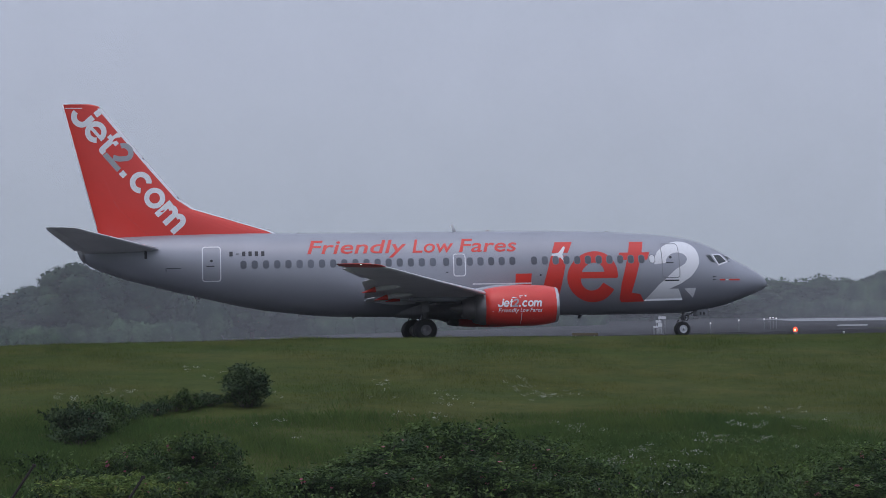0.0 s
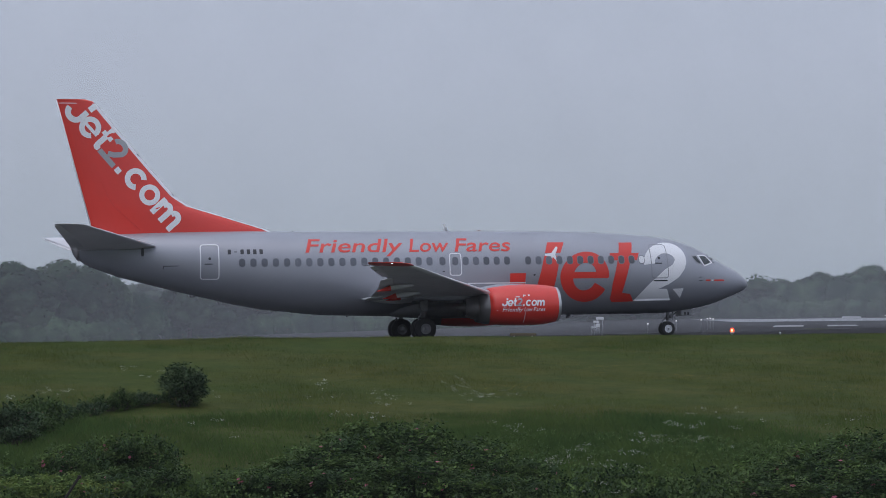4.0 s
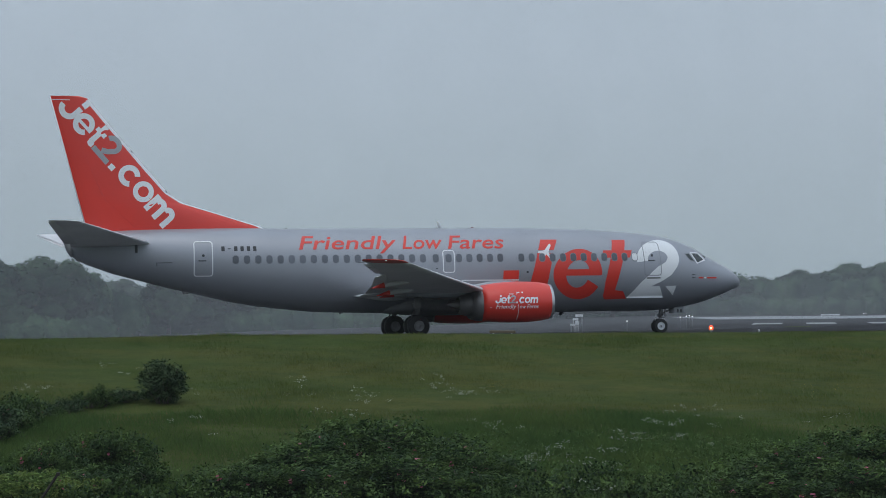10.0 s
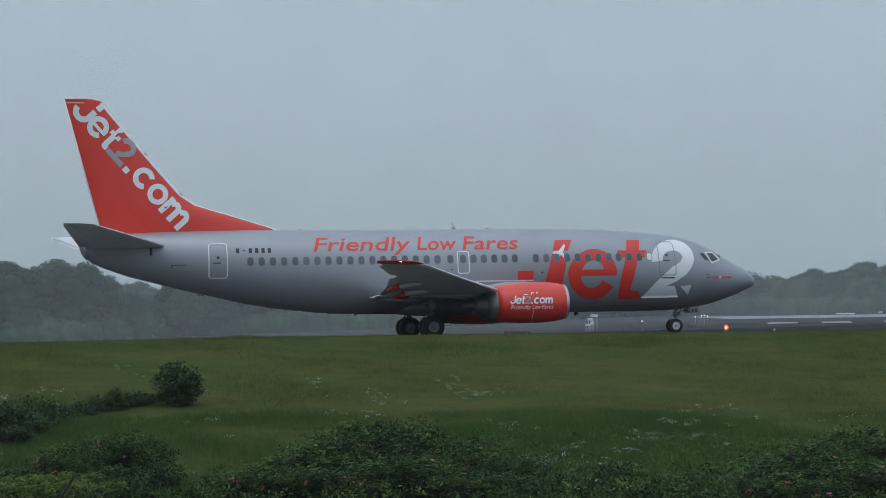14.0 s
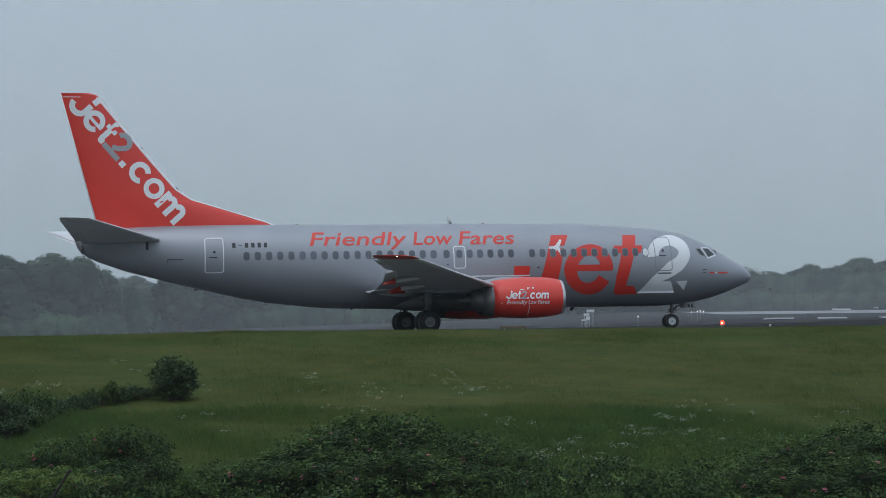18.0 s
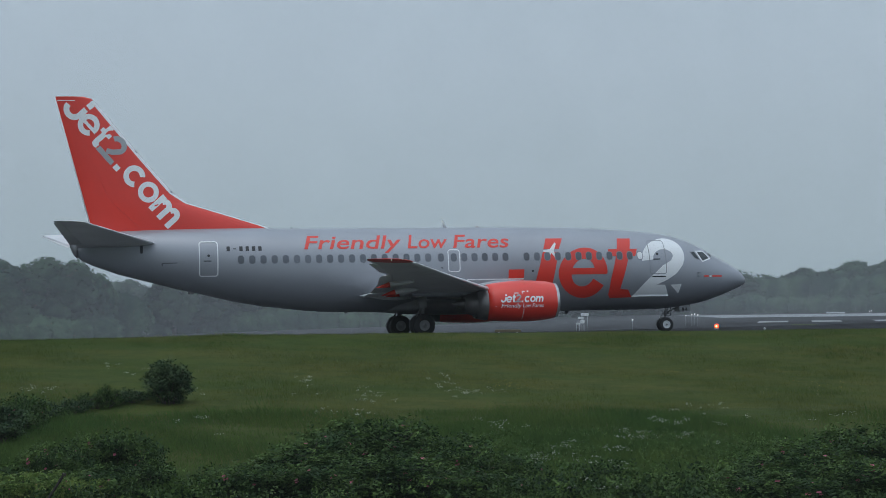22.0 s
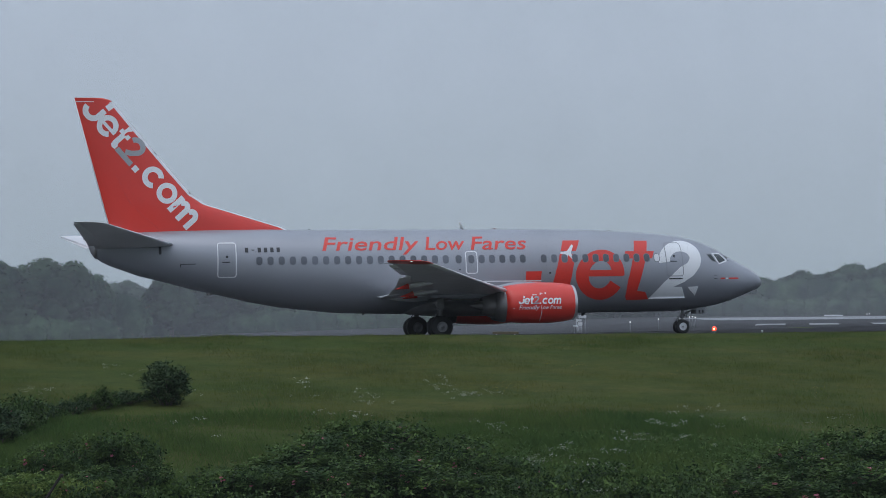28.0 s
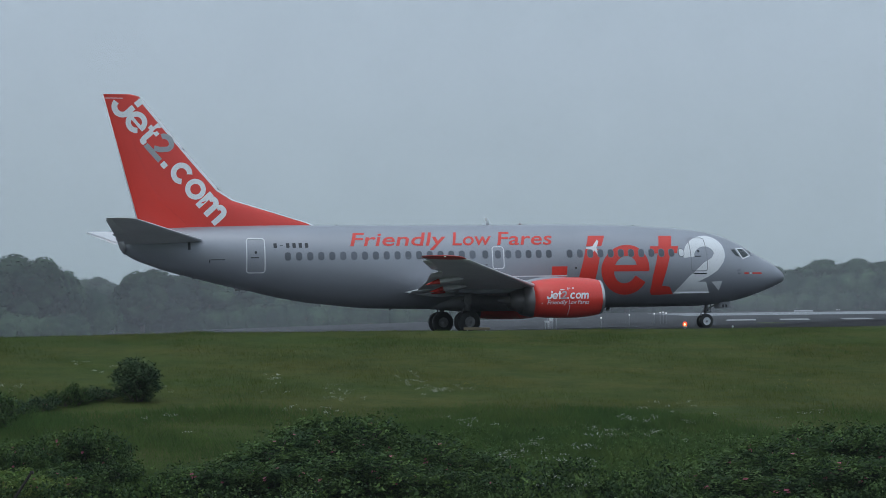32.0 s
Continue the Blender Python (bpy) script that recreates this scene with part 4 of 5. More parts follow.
def blades(name, n, near, far, bearing, h0, h1, width, material, label, thin=None, clump=1, spread=0.0):
    """A stand of grass blades, each a bent pair of triangles."""
    u = rng.random(n)
    d = np.sqrt(near ** 2 + (far ** 2 - near ** 2) * u)
    b = np.radians(bearing[0] + (bearing[1] - bearing[0]) * rng.random(n))
    x, y = d * np.sin(b), d * np.cos(b)
    if clump > 1:  # tufts: blades gathered round shared feet
        foot = np.arange(n) // clump
        x, y = x[foot * clump] + rng.normal(0, spread, n), y[foot * clump] + rng.normal(0, spread, n)
    if thin is not None:
        keep = thin(x, y) > rng.random(n)
        x, y, d = x[keep], y[keep], d[keep]
        n = len(x)
    z = ground_z(x, y) - 0.02
    patch = 0.75 + 0.35 * np.sin(x * 0.7 + 2 * np.sin(y * 0.31)) * np.sin(y * 0.5 + x * 0.21)
    h = (h0 + (h1 - h0) * rng.random(n)) * patch
    t = rng.normal(0, 0.8, n)
    wx, wy = np.cos(t) * width / 2, np.sin(t) * width / 2
    lean = rng.normal(0, 0.28, (n, 2)) * h[:, None]
    v = np.empty((n, 4, 3))
    v[:, 0] = np.stack([x - wx, y - wy, z], -1)
    v[:, 1] = np.stack([x + wx, y + wy, z], -1)
    v[:, 2] = np.stack([x + wx * 0.6 + lean[:, 0] * 0.4, y + wy * 0.6 + lean[:, 1] * 0.4, z + h * 0.62], -1)
    v[:, 3] = np.stack([x + lean[:, 0], y + lean[:, 1], z + h], -1)
    i = np.arange(n)[:, None] * 4
    f = np.concatenate([i + [[0, 1, 2]], i + [[0, 2, 3]]], 0)
    vv = v.reshape(-1, 3)
    face = np.cross(vv[f[:, 1]] - vv[f[:, 0]], vv[f[:, 2]] - vv[f[:, 0]])
    back = (face * vv[f[:, 0]]).sum(1) > 0
    f[back] = f[back][:, ::-1]
    nrm = np.stack([rng.normal(0, 0.22, n), rng.normal(-0.15, 0.22, n), np.ones(n)], -1)
    return tagged(arrays(name, v.reshape(-1, 3), f, material, normals=np.repeat(nrm / np.linalg.norm(nrm, axis=1)[:, None], 4, axis=0)), label, "grass", kind="stuff")


def edge_of_dip(x, y):
    """0 in the dip, 1 on the bank; the line between them wanders."""
    line = 46.0 + 2.0 * np.sin(x * 0.5) + 1.5 * np.sin(x * 1.3 + 1) + 1.0 * np.sin(x * 3.1 + 0.3 * y) - 1.6 * np.clip((x - 1) / 4, 0, 1) - 2.0 * np.clip(-x / 6, 0, 1)
    return np.clip((y - line) / (11 + 9 * np.clip(-x / 4, 0, 1)) + 0.5, 0, 1)


blades("meadow_grass", 230000, 36, 76, (-15, 16), 0.03, 0.085, 0.014, M_GRASS, "short green meadow grass on the bank", edge_of_dip)
blades("lush_grass", 380000, 27, 58, (-15, 16), 0.06, 0.20, 0.009, M_LUSH, "tall lush green grass in the dip", lambda x, y: 1 - edge_of_dip(x, y))
M_SEED = mat("seeding_grass", (0.111, 0.118, 0.052), 0.85, 0.0, 0.12, 0.3, 4, island=0.25, see_through=0.2, second=(0.081, 0.107, 0.041), gloss=0.05, stretch=0.3)
blades("seeding_grass", 36000, 38, 72, (-14, 16), 0.06, 0.15, 0.008, M_SEED, "thin pale seeding grass in drifts on the bank",
       lambda x, y: edge_of_dip(x, y) * np.clip(0.45 + 0.55 * np.sin(x * 0.45 + 1.7 * np.sin(y * 0.4)) * np.sin(y * 0.9 + 0.3 * x), 0, 1))
blades("crest_grass", 26000, 67, 77, (-15, 16), 0.03, 0.09, 0.016, M_GRASS, "rough grass along the crest")
blades("crest_tufts", 7000, 66, 76, (-15, 16), 0.06, 0.15, 0.014, M_LUSH, "dark tufts of coarse grass along the crest", None, 26, 0.16)
blades("grass_tufts", 60000, 29, 50, (-15, 16), 0.12, 0.32, 0.008, M_LUSH, "tall tussocks of coarse grass in the dip", lambda x, y: 1 - edge_of_dip(x, y), 46, 0.16)
blades("bank_tufts", 36000, 42, 72, (-15, 16), 0.06, 0.15, 0.010, M_GRASS, "scattered low tufts of grass on the bank", edge_of_dip, 36, 0.20)


def leaf_cloud(lobes, n, size, r, inner=0.50, outer=1.10, centre=None, own=0.28):
    """Leaves as bent quads, spread over lobes (centre, radii), more of them near the skin. They face outwards and share the light of their lobe."""
    w = np.array([l[1][0] * l[1][1] + l[1][1] * l[1][2] for l in lobes])
    pick = r.choice(len(lobes), n, p=w / w.sum())
    c = np.array([l[0] for l in lobes], float)[pick]
    rad = np.array([l[1] for l in lobes], float)[pick]
    d = r.normal(0, 1, (n, 3))
    d /= np.linalg.norm(d, axis=1)[:, None]
    p = c + d * rad * (inner + (outer - inner) * r.random((n, 1)) ** 0.7)
    nrm = d + r.normal(0, 0.7, (n, 3)) + [0, 0, 0.35]
    nrm /= np.linalg.norm(nrm, axis=1)[:, None]
    out = p - (np.array([0, 0, 0]) if centre is None else np.asarray(centre, float))
    out[:, 2] *= 0.3
    nrm[(nrm * out).sum(1) < 0] *= -1
    a = np.cross(nrm, r.normal(0, 1, (n, 3)))
    a /= np.linalg.norm(a, axis=1)[:, None]
    b = np.cross(nrm, a)
    s = size * (0.6 + 0.8 * r.random((n, 1)))
    v = np.empty((n, 4, 3))
    v[:, 0], v[:, 2] = p - a * s * 0.55, p + a * s * 0.55
    v[:, 1], v[:, 3] = p - b * s * 0.34 + nrm * s * 0.10, p + b * s * 0.34 + nrm * s * 0.10
    soft = d * 0.9 + nrm * own + [0, 0, 0.30]
    soft /= np.linalg.norm(soft, axis=1)[:, None]
    return v.reshape(-1, 3), np.arange(n * 4).reshape(n, 4), np.repeat(soft, 4, axis=0)


def sprays(lobes, n, per, size, r, reach=0.26):
    """Arching shoots that stand out of the lobes, each with leaves set alternately along it."""
    w = np.array([l[1][0] * l[1][1] + l[1][1] * l[1][2] for l in lobes])
    pick = r.choice(len(lobes), n, p=w / w.sum())
    c, rad = np.array([l[0] for l in lobes], float)[pick], np.array([l[1] for l in lobes], float)[pick]
    d = r.normal(0, 1, (n, 3))
    d[:, 2] = np.abs(d[:, 2]) * 0.9 - 0.15
    d /= np.linalg.norm(d, axis=1)[:, None]
    way = d + [0, 0, 0.45] + r.normal(0, 0.45, (n, 3))
    way /= np.linalg.norm(way, axis=1)[:, None]
    flat = np.cross(way, r.normal(0, 1, (n, 3)))
    flat /= np.linalg.norm(flat, axis=1)[:, None]
    long = reach * (0.5 + r.random((n, 1)))
    root = c + d * rad * (0.75 + 0.3 * r.random((n, 1)))
    vs, ns = [], []
    for k in range(per):
        q = (k + 0.5) / per
        p = root + way * long * q - np.array([0, 0, 1.0]) * long * q * q * 0.35
        sd = flat * (1 if k % 2 else -1) + way * 0.5 + r.normal(0, 0.25, (n, 3))
        sd /= np.linalg.norm(sd, axis=1)[:, None]
        nrm = np.cross(sd, way) + r.normal(0, 0.35, (n, 3))
        nrm[nrm[:, 2] < 0] *= -1
        nrm += [0, 0, 0.5]
        nrm /= np.linalg.norm(nrm, axis=1)[:, None]
        s = size * (0.7 + 0.6 * r.random((n, 1))) * (1.15 - 0.5 * q)
        b = np.cross(nrm, sd)
        v = np.empty((n, 4, 3))
        v[:, 0], v[:, 2] = p, p + sd * s
        v[:, 1], v[:, 3] = p + sd * s * 0.5 - b * s * 0.32, p + sd * s * 0.5 + b * s * 0.32
        vs.append(v.reshape(-1, 3))
        soft = d * 0.5 + nrm * 0.55 + [0, 0, 0.25]
        ns.append(np.repeat(soft / np.linalg.norm(soft, axis=1)[:, None], 4, axis=0))
    v = np.concatenate(vs)
    return v, np.arange(len(v)).reshape(-1, 4), np.concatenate(ns)


def joined(*clouds):
    """Puts several clouds of leaves into one."""
    at, fs = 0, []
    for v, f, nrm in clouds:
        fs.append(f + at)
        at += len(v)
    return np.concatenate([c[0] for c in clouds]), np.concatenate(fs), np.concatenate([c[2] for c in clouds])


def with_cores(v, f, nrm, lobes, k):
    """Adds a closed heart to each lobe, so that no daylight shows through the thick of it."""
    c, rad = np.array([l[0] for l in lobes], float), np.array([l[1] for l in lobes], float)
    e, t = np.meshgrid(np.linspace(-1.52, 1.52, 7), np.arange(12) * 0.5236, indexing="ij")
    d = np.stack([np.cos(e) * np.cos(t), np.cos(e) * np.sin(t), np.sin(e)], -1).reshape(-1, 3)
    q = [(a * 12 + b, a * 12 + (b + 1) % 12, a * 12 + 12 + (b + 1) % 12, a * 12 + 12 + b) for a in range(6) for b in range(12)]
    pv = (c[:, None] + d[None] * rad[:, None] * k).reshape(-1, 3)
    pf = (np.array(q)[None] + (len(v) + np.arange(len(lobes)) * len(d))[:, None, None]).reshape(-1, 4)
    pn = np.tile(d * 0.9 + [0, 0, 0.3], (len(lobes), 1))
    return np.concatenate([v, pv]), np.concatenate([f, pf]), np.concatenate([nrm, pn / np.linalg.norm(pn, axis=1)[:, None]])


def shrub(name, label, seed, w, h, leaves, size, material, blooms=0, full=False):
    """A shrub: stems from the base, a ragged crown of leaves, blooms on the outside."""
    r = np.random.default_rng(seed)
    ob = new(name)
    tagged(ob, label, "shrub")
    lobes = []
    for k in range(15):
        t, q = 6.2832 * k / 15 * 4 + r.random(), 0.42 * w * math.sqrt(r.random())
        hh = h * (0.30 + 0.50 * r.random() ** 1.3) * (1 - 0.5 * (q / w) ** 2)
        sz = 0.09 + 0.12 * r.random()
        lobes.append(((q * math.cos(t), q * math.sin(t), hh), (w * sz, w * sz, h * (0.13 + 0.16 * r.random()))))
    for k in range(16):
        t, q = 6.2832 * r.random(), 0.46 * w * math.sqrt(r.random())
        lobes.append(((q * math.cos(t), q * math.sin(t), h * (0.42 + 0.46 * r.random())), (w * 0.065, w * 0.065, h * 0.10)))
    if full:
        lobes = [((0, 0, h * 0.46), (w * 0.36, w * 0.36, h * 0.40))]
        for k in range(16):
            t, e = 2.4 * k, -0.9 + 1.8 * (k + 0.5) / 16
            c = math.sqrt(1 - e * e)
            lobes.append(((w * 0.33 * c * math.cos(t), w * 0.33 * c * math.sin(t), h * (0.48 + 0.36 * e)), (w * (0.10 + 0.10 * r.random()),) * 2 + (h * (0.09 + 0.10 * r.random()),)))
    v, f, nrm = joined(leaf_cloud(lobes, leaves // 2, size, r, 0.35, 1.0, own=0.45), sprays(lobes, leaves // 14, 8, size * 1.35, r, 0.13 * w if full else 0.26))
    v[:, 2] = np.maximum(v[:, 2], 0.02)
    crown = arrays("foliage", v, f, material, normals=nrm)
    crown.parent = ob
    bm = bmesh.new()
    for c, rad in lobes[:15]:
        mid = Vector((c[0] * 0.5, c[1] * 0.5, c[2] * 0.55))
        tube(bm, (c[0] * 0.15, c[1] * 0.15, -0.08), mid, 0.016, 0.012, 5)
        tube(bm, mid, c, 0.012, 0.006, 5)
        for k in range(3):
            d = Vector(r.normal(0, 1, 3)).normalized()
            tube(bm, c, Vector(c) + Vector((d.x * rad[0], d.y * rad[1], abs(d.z) * rad[2] * 1.1)), 0.006, 0.003, 4)
    part("stem", bm, M_BARK, ob)
    for k in range(blooms):
        l = lobes[int(r.integers(len(lobes)))]
        d = Vector((r.normal(0, 1), -abs(r.normal(0, 1)) - 0.2, abs(r.normal(0, 0.7)))).normalized()
        c = Vector(l[0]) + Vector((d.x * l[1][0], d.y * l[1][1], d.z * l[1][2])) * 1.04
        bl = new("bloom", BLOOM)
        bl.parent = ob
        bl.location = c
        bl.rotation_euler = d.to_track_quat("Z", "Y").to_euler()
        bl.scale = (0.55 + 0.5 * r.random(),) * 3
    return ob


def bloom_mesh():
    bm = bmesh.new()
    for k in range(5):
        t = 6.2832 * k / 5
        q = Matrix.Rotation(t, 3, "Z")
        vs = [bm.verts.new(q @ Vector(p)) for p in ((0, 0, 0), (0.028, -0.022, 0.012), (0.048, 0, 0.022), (0.028, 0.022, 0.012))]
        bm.faces.new(vs)
    me = bpy.data.meshes.new("bloom")
    bm.to_mesh(me)
    bm.free()
    me.materials.append(M_PINK)
    return me


BLOOM = bloom_mesh()
ROSE = "dense low wild rose shrub with pink blooms in long grass"
roses = [shrub("rose_shrub", ROSE, 11 + k, 1.5, 1.05, 8200, 0.048, M_YOUNGLEAF if k < 1 else M_LEAF, b) for k, b in enumerate((14, 12, 12, 6))]
# bearing, distance, width factor, height factor
ROSES_WEST = ((-11.3, 30.2, 1.0, 0.48), (-10.0, 33.5, 0.9, 0.72), (-2.4, 33.5, 1.3, 0.95), (-1.5, 33.5, 1.3, 0.95), (-10.5, 30.5, 1, 0.50), (-11.8, 30.5, 1, 0.47), (-5.3, 31, 0.9, 0.54),
         (-4.4, 31.5, 1.1, 0.61), (-3.4, 32.5, 1.2, 0.78), (-8.95, 33.5, 0.85, 0.86), (-8.9, 31, 0.9, 0.52), (-8.2, 33.0, 0.55, 0.62), (-10.6, 32.4, 0.7, 0.66), (-0.6, 33, 1.2, 0.78), (0.3, 32.5, 1.1, 0.70), (1.1, 32, 0.9, 0.61))
ROSES_EAST = (
         (-2.9, 31, 1.2, 0.61), (-1.2, 31, 1.2, 0.66), (0.2, 30.5, 1.1, 0.49), (8.4, 31, 1, 0.50), (9.4, 32, 1.2, 0.68), (10.3, 33, 1.3, 0.82), (11.3, 33.5, 1.3, 0.89),
         (12.3, 33, 1.3, 0.89), (13.2, 33, 1.3, 0.86), (9.8, 30.5, 1.2, 0.53), (11.2, 30.8, 1.2, 0.65), (12.6, 31, 1.2, 0.68), (14.2, 32, 1.3, 0.78))
for k, (bearing, dist, kw, kh) in enumerate(ROSES_WEST + ROSES_EAST):
    src = roses[k % 4 if k < 4 else 0 if bearing < -10 and dist < 32 else 1 + k % 3]
    p = place(bearing, dist)
    m = pose(p.x, p.y, p.z - 0.03, 0, 0, 25 * math.sin(k * 2.3))
    if k < 4:
        ob = src
        ob.matrix_basis = m
    else:
        ob = copy_thing(src, m)
    ob.scale = (kw, kw, kh)
    tagged(ob, group="wild rose shrubs in the dip")

# low leafy herbs and brambles between the shrubs
lobes = []
for k in range(420):
    b, d = rng.uniform(-13.5, 15), rng.uniform(28.5, 37)
    if d > 33.5 and -8 < b < -4.5 or (d > 32.5 + 0.35 * max(0, b - 2) and b > 1):
        continue
    p = place(b, d)
    s = 0.14 + 0.16 * rng.random()
    lobes.append(((p.x, p.y, p.z + 0.10 + 0.10 * rng.random()), (s * 1.5, s * 1.5, 0.10 + 0.16 * rng.random())))
v, f, nrm = joined(leaf_cloud(lobes, 22000, 0.055, rng, 0.2, 1.1, own=0.45), sprays(lobes, 3000, 7, 0.07, rng, 0.24))
tagged(arrays("leafy_herbs", v, f, M_LEAF, normals=nrm), "low leafy herbs and brambles among the long grass", "undergrowth", kind="stuff")

# small broad-leaved herbs in the dip
M_HERB = mat("meadow_herb_leaf", (0.059, 0.112, 0.029), 0.8, 0.0, 0.15, 1.4, 12, island=0.4, see_through=0.3, second=(0.114, 0.171, 0.050), gloss=0.15, patch=((0.028, 0.059, 0.021), 1.0, 0.6))
lobes = []
for k in range(900):
    b, d = rng.uniform(0.5, 14), rng.uniform(29, 42)
    p = place(b, d)
    if rng.random() < 0.35 + 0.65 * math.sin(p.x * 1.3 + 2 * math.sin(p.y * 0.8)) * math.sin(p.y * 0.9):
        continue
    lobes.append(((p.x, p.y, p.z + 0.08 + 0.10 * rng.random()), (0.10 + 0.12 * rng.random(),) * 2 + (0.06 + 0.06 * rng.random(),)))
v, f, nrm = sprays(lobes, 4600, 6, 0.036, rng, 0.15)
tagged(arrays("meadow_herbs", v, f, M_HERB, normals=nrm), "small broad-leaved herbs scattered through the long grass", "herbs", kind="stuff")

round_bush = shrub("round_bush", "round dark green bush standing alone in the meadow", 31, 1.30, 1.22, 8000, 0.044, M_BUSHLEAF, 0, True)
round_bush.location = place(-7.53, 53) - Vector((0, 0, 0.10))
# bearing, distance, width factor, height factor
HEDGE = ((-8.15, 53.8, 0.38, 0.34), (-8.5, 53.3, 0.51, 0.48), (-8.9, 53, 0.55, 0.42), (-9.15, 52.4, 0.47, 0.71), (-9.5, 52.2, 0.59, 0.58), (-9.85, 51.5, 0.42, 0.44), (-10.1, 50.8, 0.47, 0.51), (-10.4, 49.8, 0.38, 0.31),
         (-10.65, 48.9, 0.51, 0.42), (-10.9, 48, 0.55, 0.34), (-11.15, 46.8, 0.85, 0.70), (-11.45, 45.4, 0.90, 0.94), (-11.8, 44.2, 0.80, 0.74), (-12.1, 43, 0.96, 0.94), (-12, 41.6, 0.74, 0.59), (-11.3, 43.6, 0.64, 0.49))
firsts = [shrub("low_shrub", "low dark straggling shrub in a line through the grass", 41 + k, 1.35, 0.70, 2600, 0.056, M_BUSHLEAF if k else M_LEAF, 4 * k) for k in range(2)]
for k, (bearing, dist, kw, kh) in enumerate(HEDGE):
    p = place(bearing, dist)
    m = pose(p.x, p.y, p.z - 0.02, 0, 0, 70 * k)
    if k < 2:
        ob = firsts[k]
        ob.matrix_basis = m
    else:
        ob = copy_thing(firsts[(k * 3 // 2) % 2], m)
    ob.scale = (kw, kw, kh)
    tagged(ob, group="line of low shrubs")

# leaning steel stakes
for bearing, up, lean in ((-13.18, -3.30, 0.66), (-10.30, -3.67, 0.64)):
    p = place(bearing, 27.0)
    tall = 0.07 + 27.0 * math.tan(radians(up)) - p.z
    foot = Vector((p.x - lean * tall, p.y, 0))
    foot.z = float(ground_z(foot.x, foot.y))
    stake = new("fence_stake")
    stake.location = foot
    tagged(stake, "dark leaning steel fence stake among the shrubs", "fence stake", "old fence stakes")
    bm = bmesh.new()
    tube(bm, (-0.06, 0, -0.1), (lean * tall, 0.03, tall), 0.022, 0.018, 6)
    part("post", bm, M_STEEL, stake, smooth=False)
    bm = bmesh.new()
    box(bm, (lean * tall - 0.025, 0.01, tall - 0.03), (lean * tall + 0.022, 0.05, tall + 0.012), 0.006)
    part("cap", bm, M_STEEL, stake, smooth=False)


# cow parsley and buttercups
def flowers(name, spots, per, spread, height, size, material, label):
    vs, fs = [], []
    for bearing, dist, cnt in spots:
        c = place(bearing, dist)
        for k in range(cnt):
            x, y = c.x + rng.normal(0, spread), c.y + rng.normal(0, spread)
            z = float(ground_z(x, y)) + height * (0.7 + 0.5 * rng.random())
            for j in range(per):
                q = np.array([x, y, z]) + rng.normal(0, 1, 3) * [0.05, 0.05, 0.018]
                t = rng.random() * 6.28
                a, b = np.array([math.cos(t), math.sin(t), 0.3 * rng.normal()]) * size, np.array([-math.sin(t), math.cos(t), 0.9]) * size * 0.7
                i = len(vs)
                vs += [q - a, q - b, q + a, q + b]
                fs.append((i, i + 1, i + 2, i + 3))
    return tagged(arrays(name, vs, fs, material), label, "flowers", kind="stuff")


flowers("cow_parsley", ((0.37, 53.5, 5), (0.59, 53.1, 7), (0.76, 53.6, 4), (-0.19, 55.6, 4), (0.05, 57.5, 3), (0.14, 54.6, 4), (-2.25, 53.5, 5), (-2.02, 52.1, 5), (-1.82, 51.9, 4), (-3.04, 45.9, 4), (-2.66, 45.5, 4),
                        (-4.02, 56, 4), (-3.85, 55.3, 4), (1.44, 42.7, 4), (1.32, 41.4, 3), (2.27, 35.6, 3), (2.47, 35.5, 5), (2.62, 35.8, 3), (3.42, 30.4, 2), (3.61, 30.2, 2), (-9.17, 59.2, 3), (-8.45, 57.9, 3),
                        (-6.94, 53.5, 5), (-6.97, 54.7, 3), (-6.5, 43.1, 3), (-6.31, 40.7, 1), (-12.25, 53, 4), (-12.08, 53.1, 4), (-11.12, 53.8, 4), (-10.92, 54, 4), (6.27, 47.7, 5), (5.81, 43.3, 5), (6.11, 43.4, 6), (7.14, 48.5, 3),
                        (7.39, 43.9, 4), (6.41, 40.5, 5), (5.05, 40.3, 6), (5.28, 40.5, 6), (4.57, 37.8, 5), (4.6, 34.6, 4), (10.45, 45.1, 4), (3.38, 38.4, 5), (-3.96, 52.3, 2), (3.68, 35.2, 5)), 11, 0.26, 0.30, 0.0115, M_UMBEL,
        "small white cow parsley heads in the grass")
flowers("buttercups", ((1.65, 57, 40), (1.9, 56, 25), (6, 60, 14), (-8, 60, 8), (10, 58, 14), (3.5, 62, 20)), 2, 0.5, 0.16, 0.008, M_YELLOW, "scattered yellow buttercups in the grass")


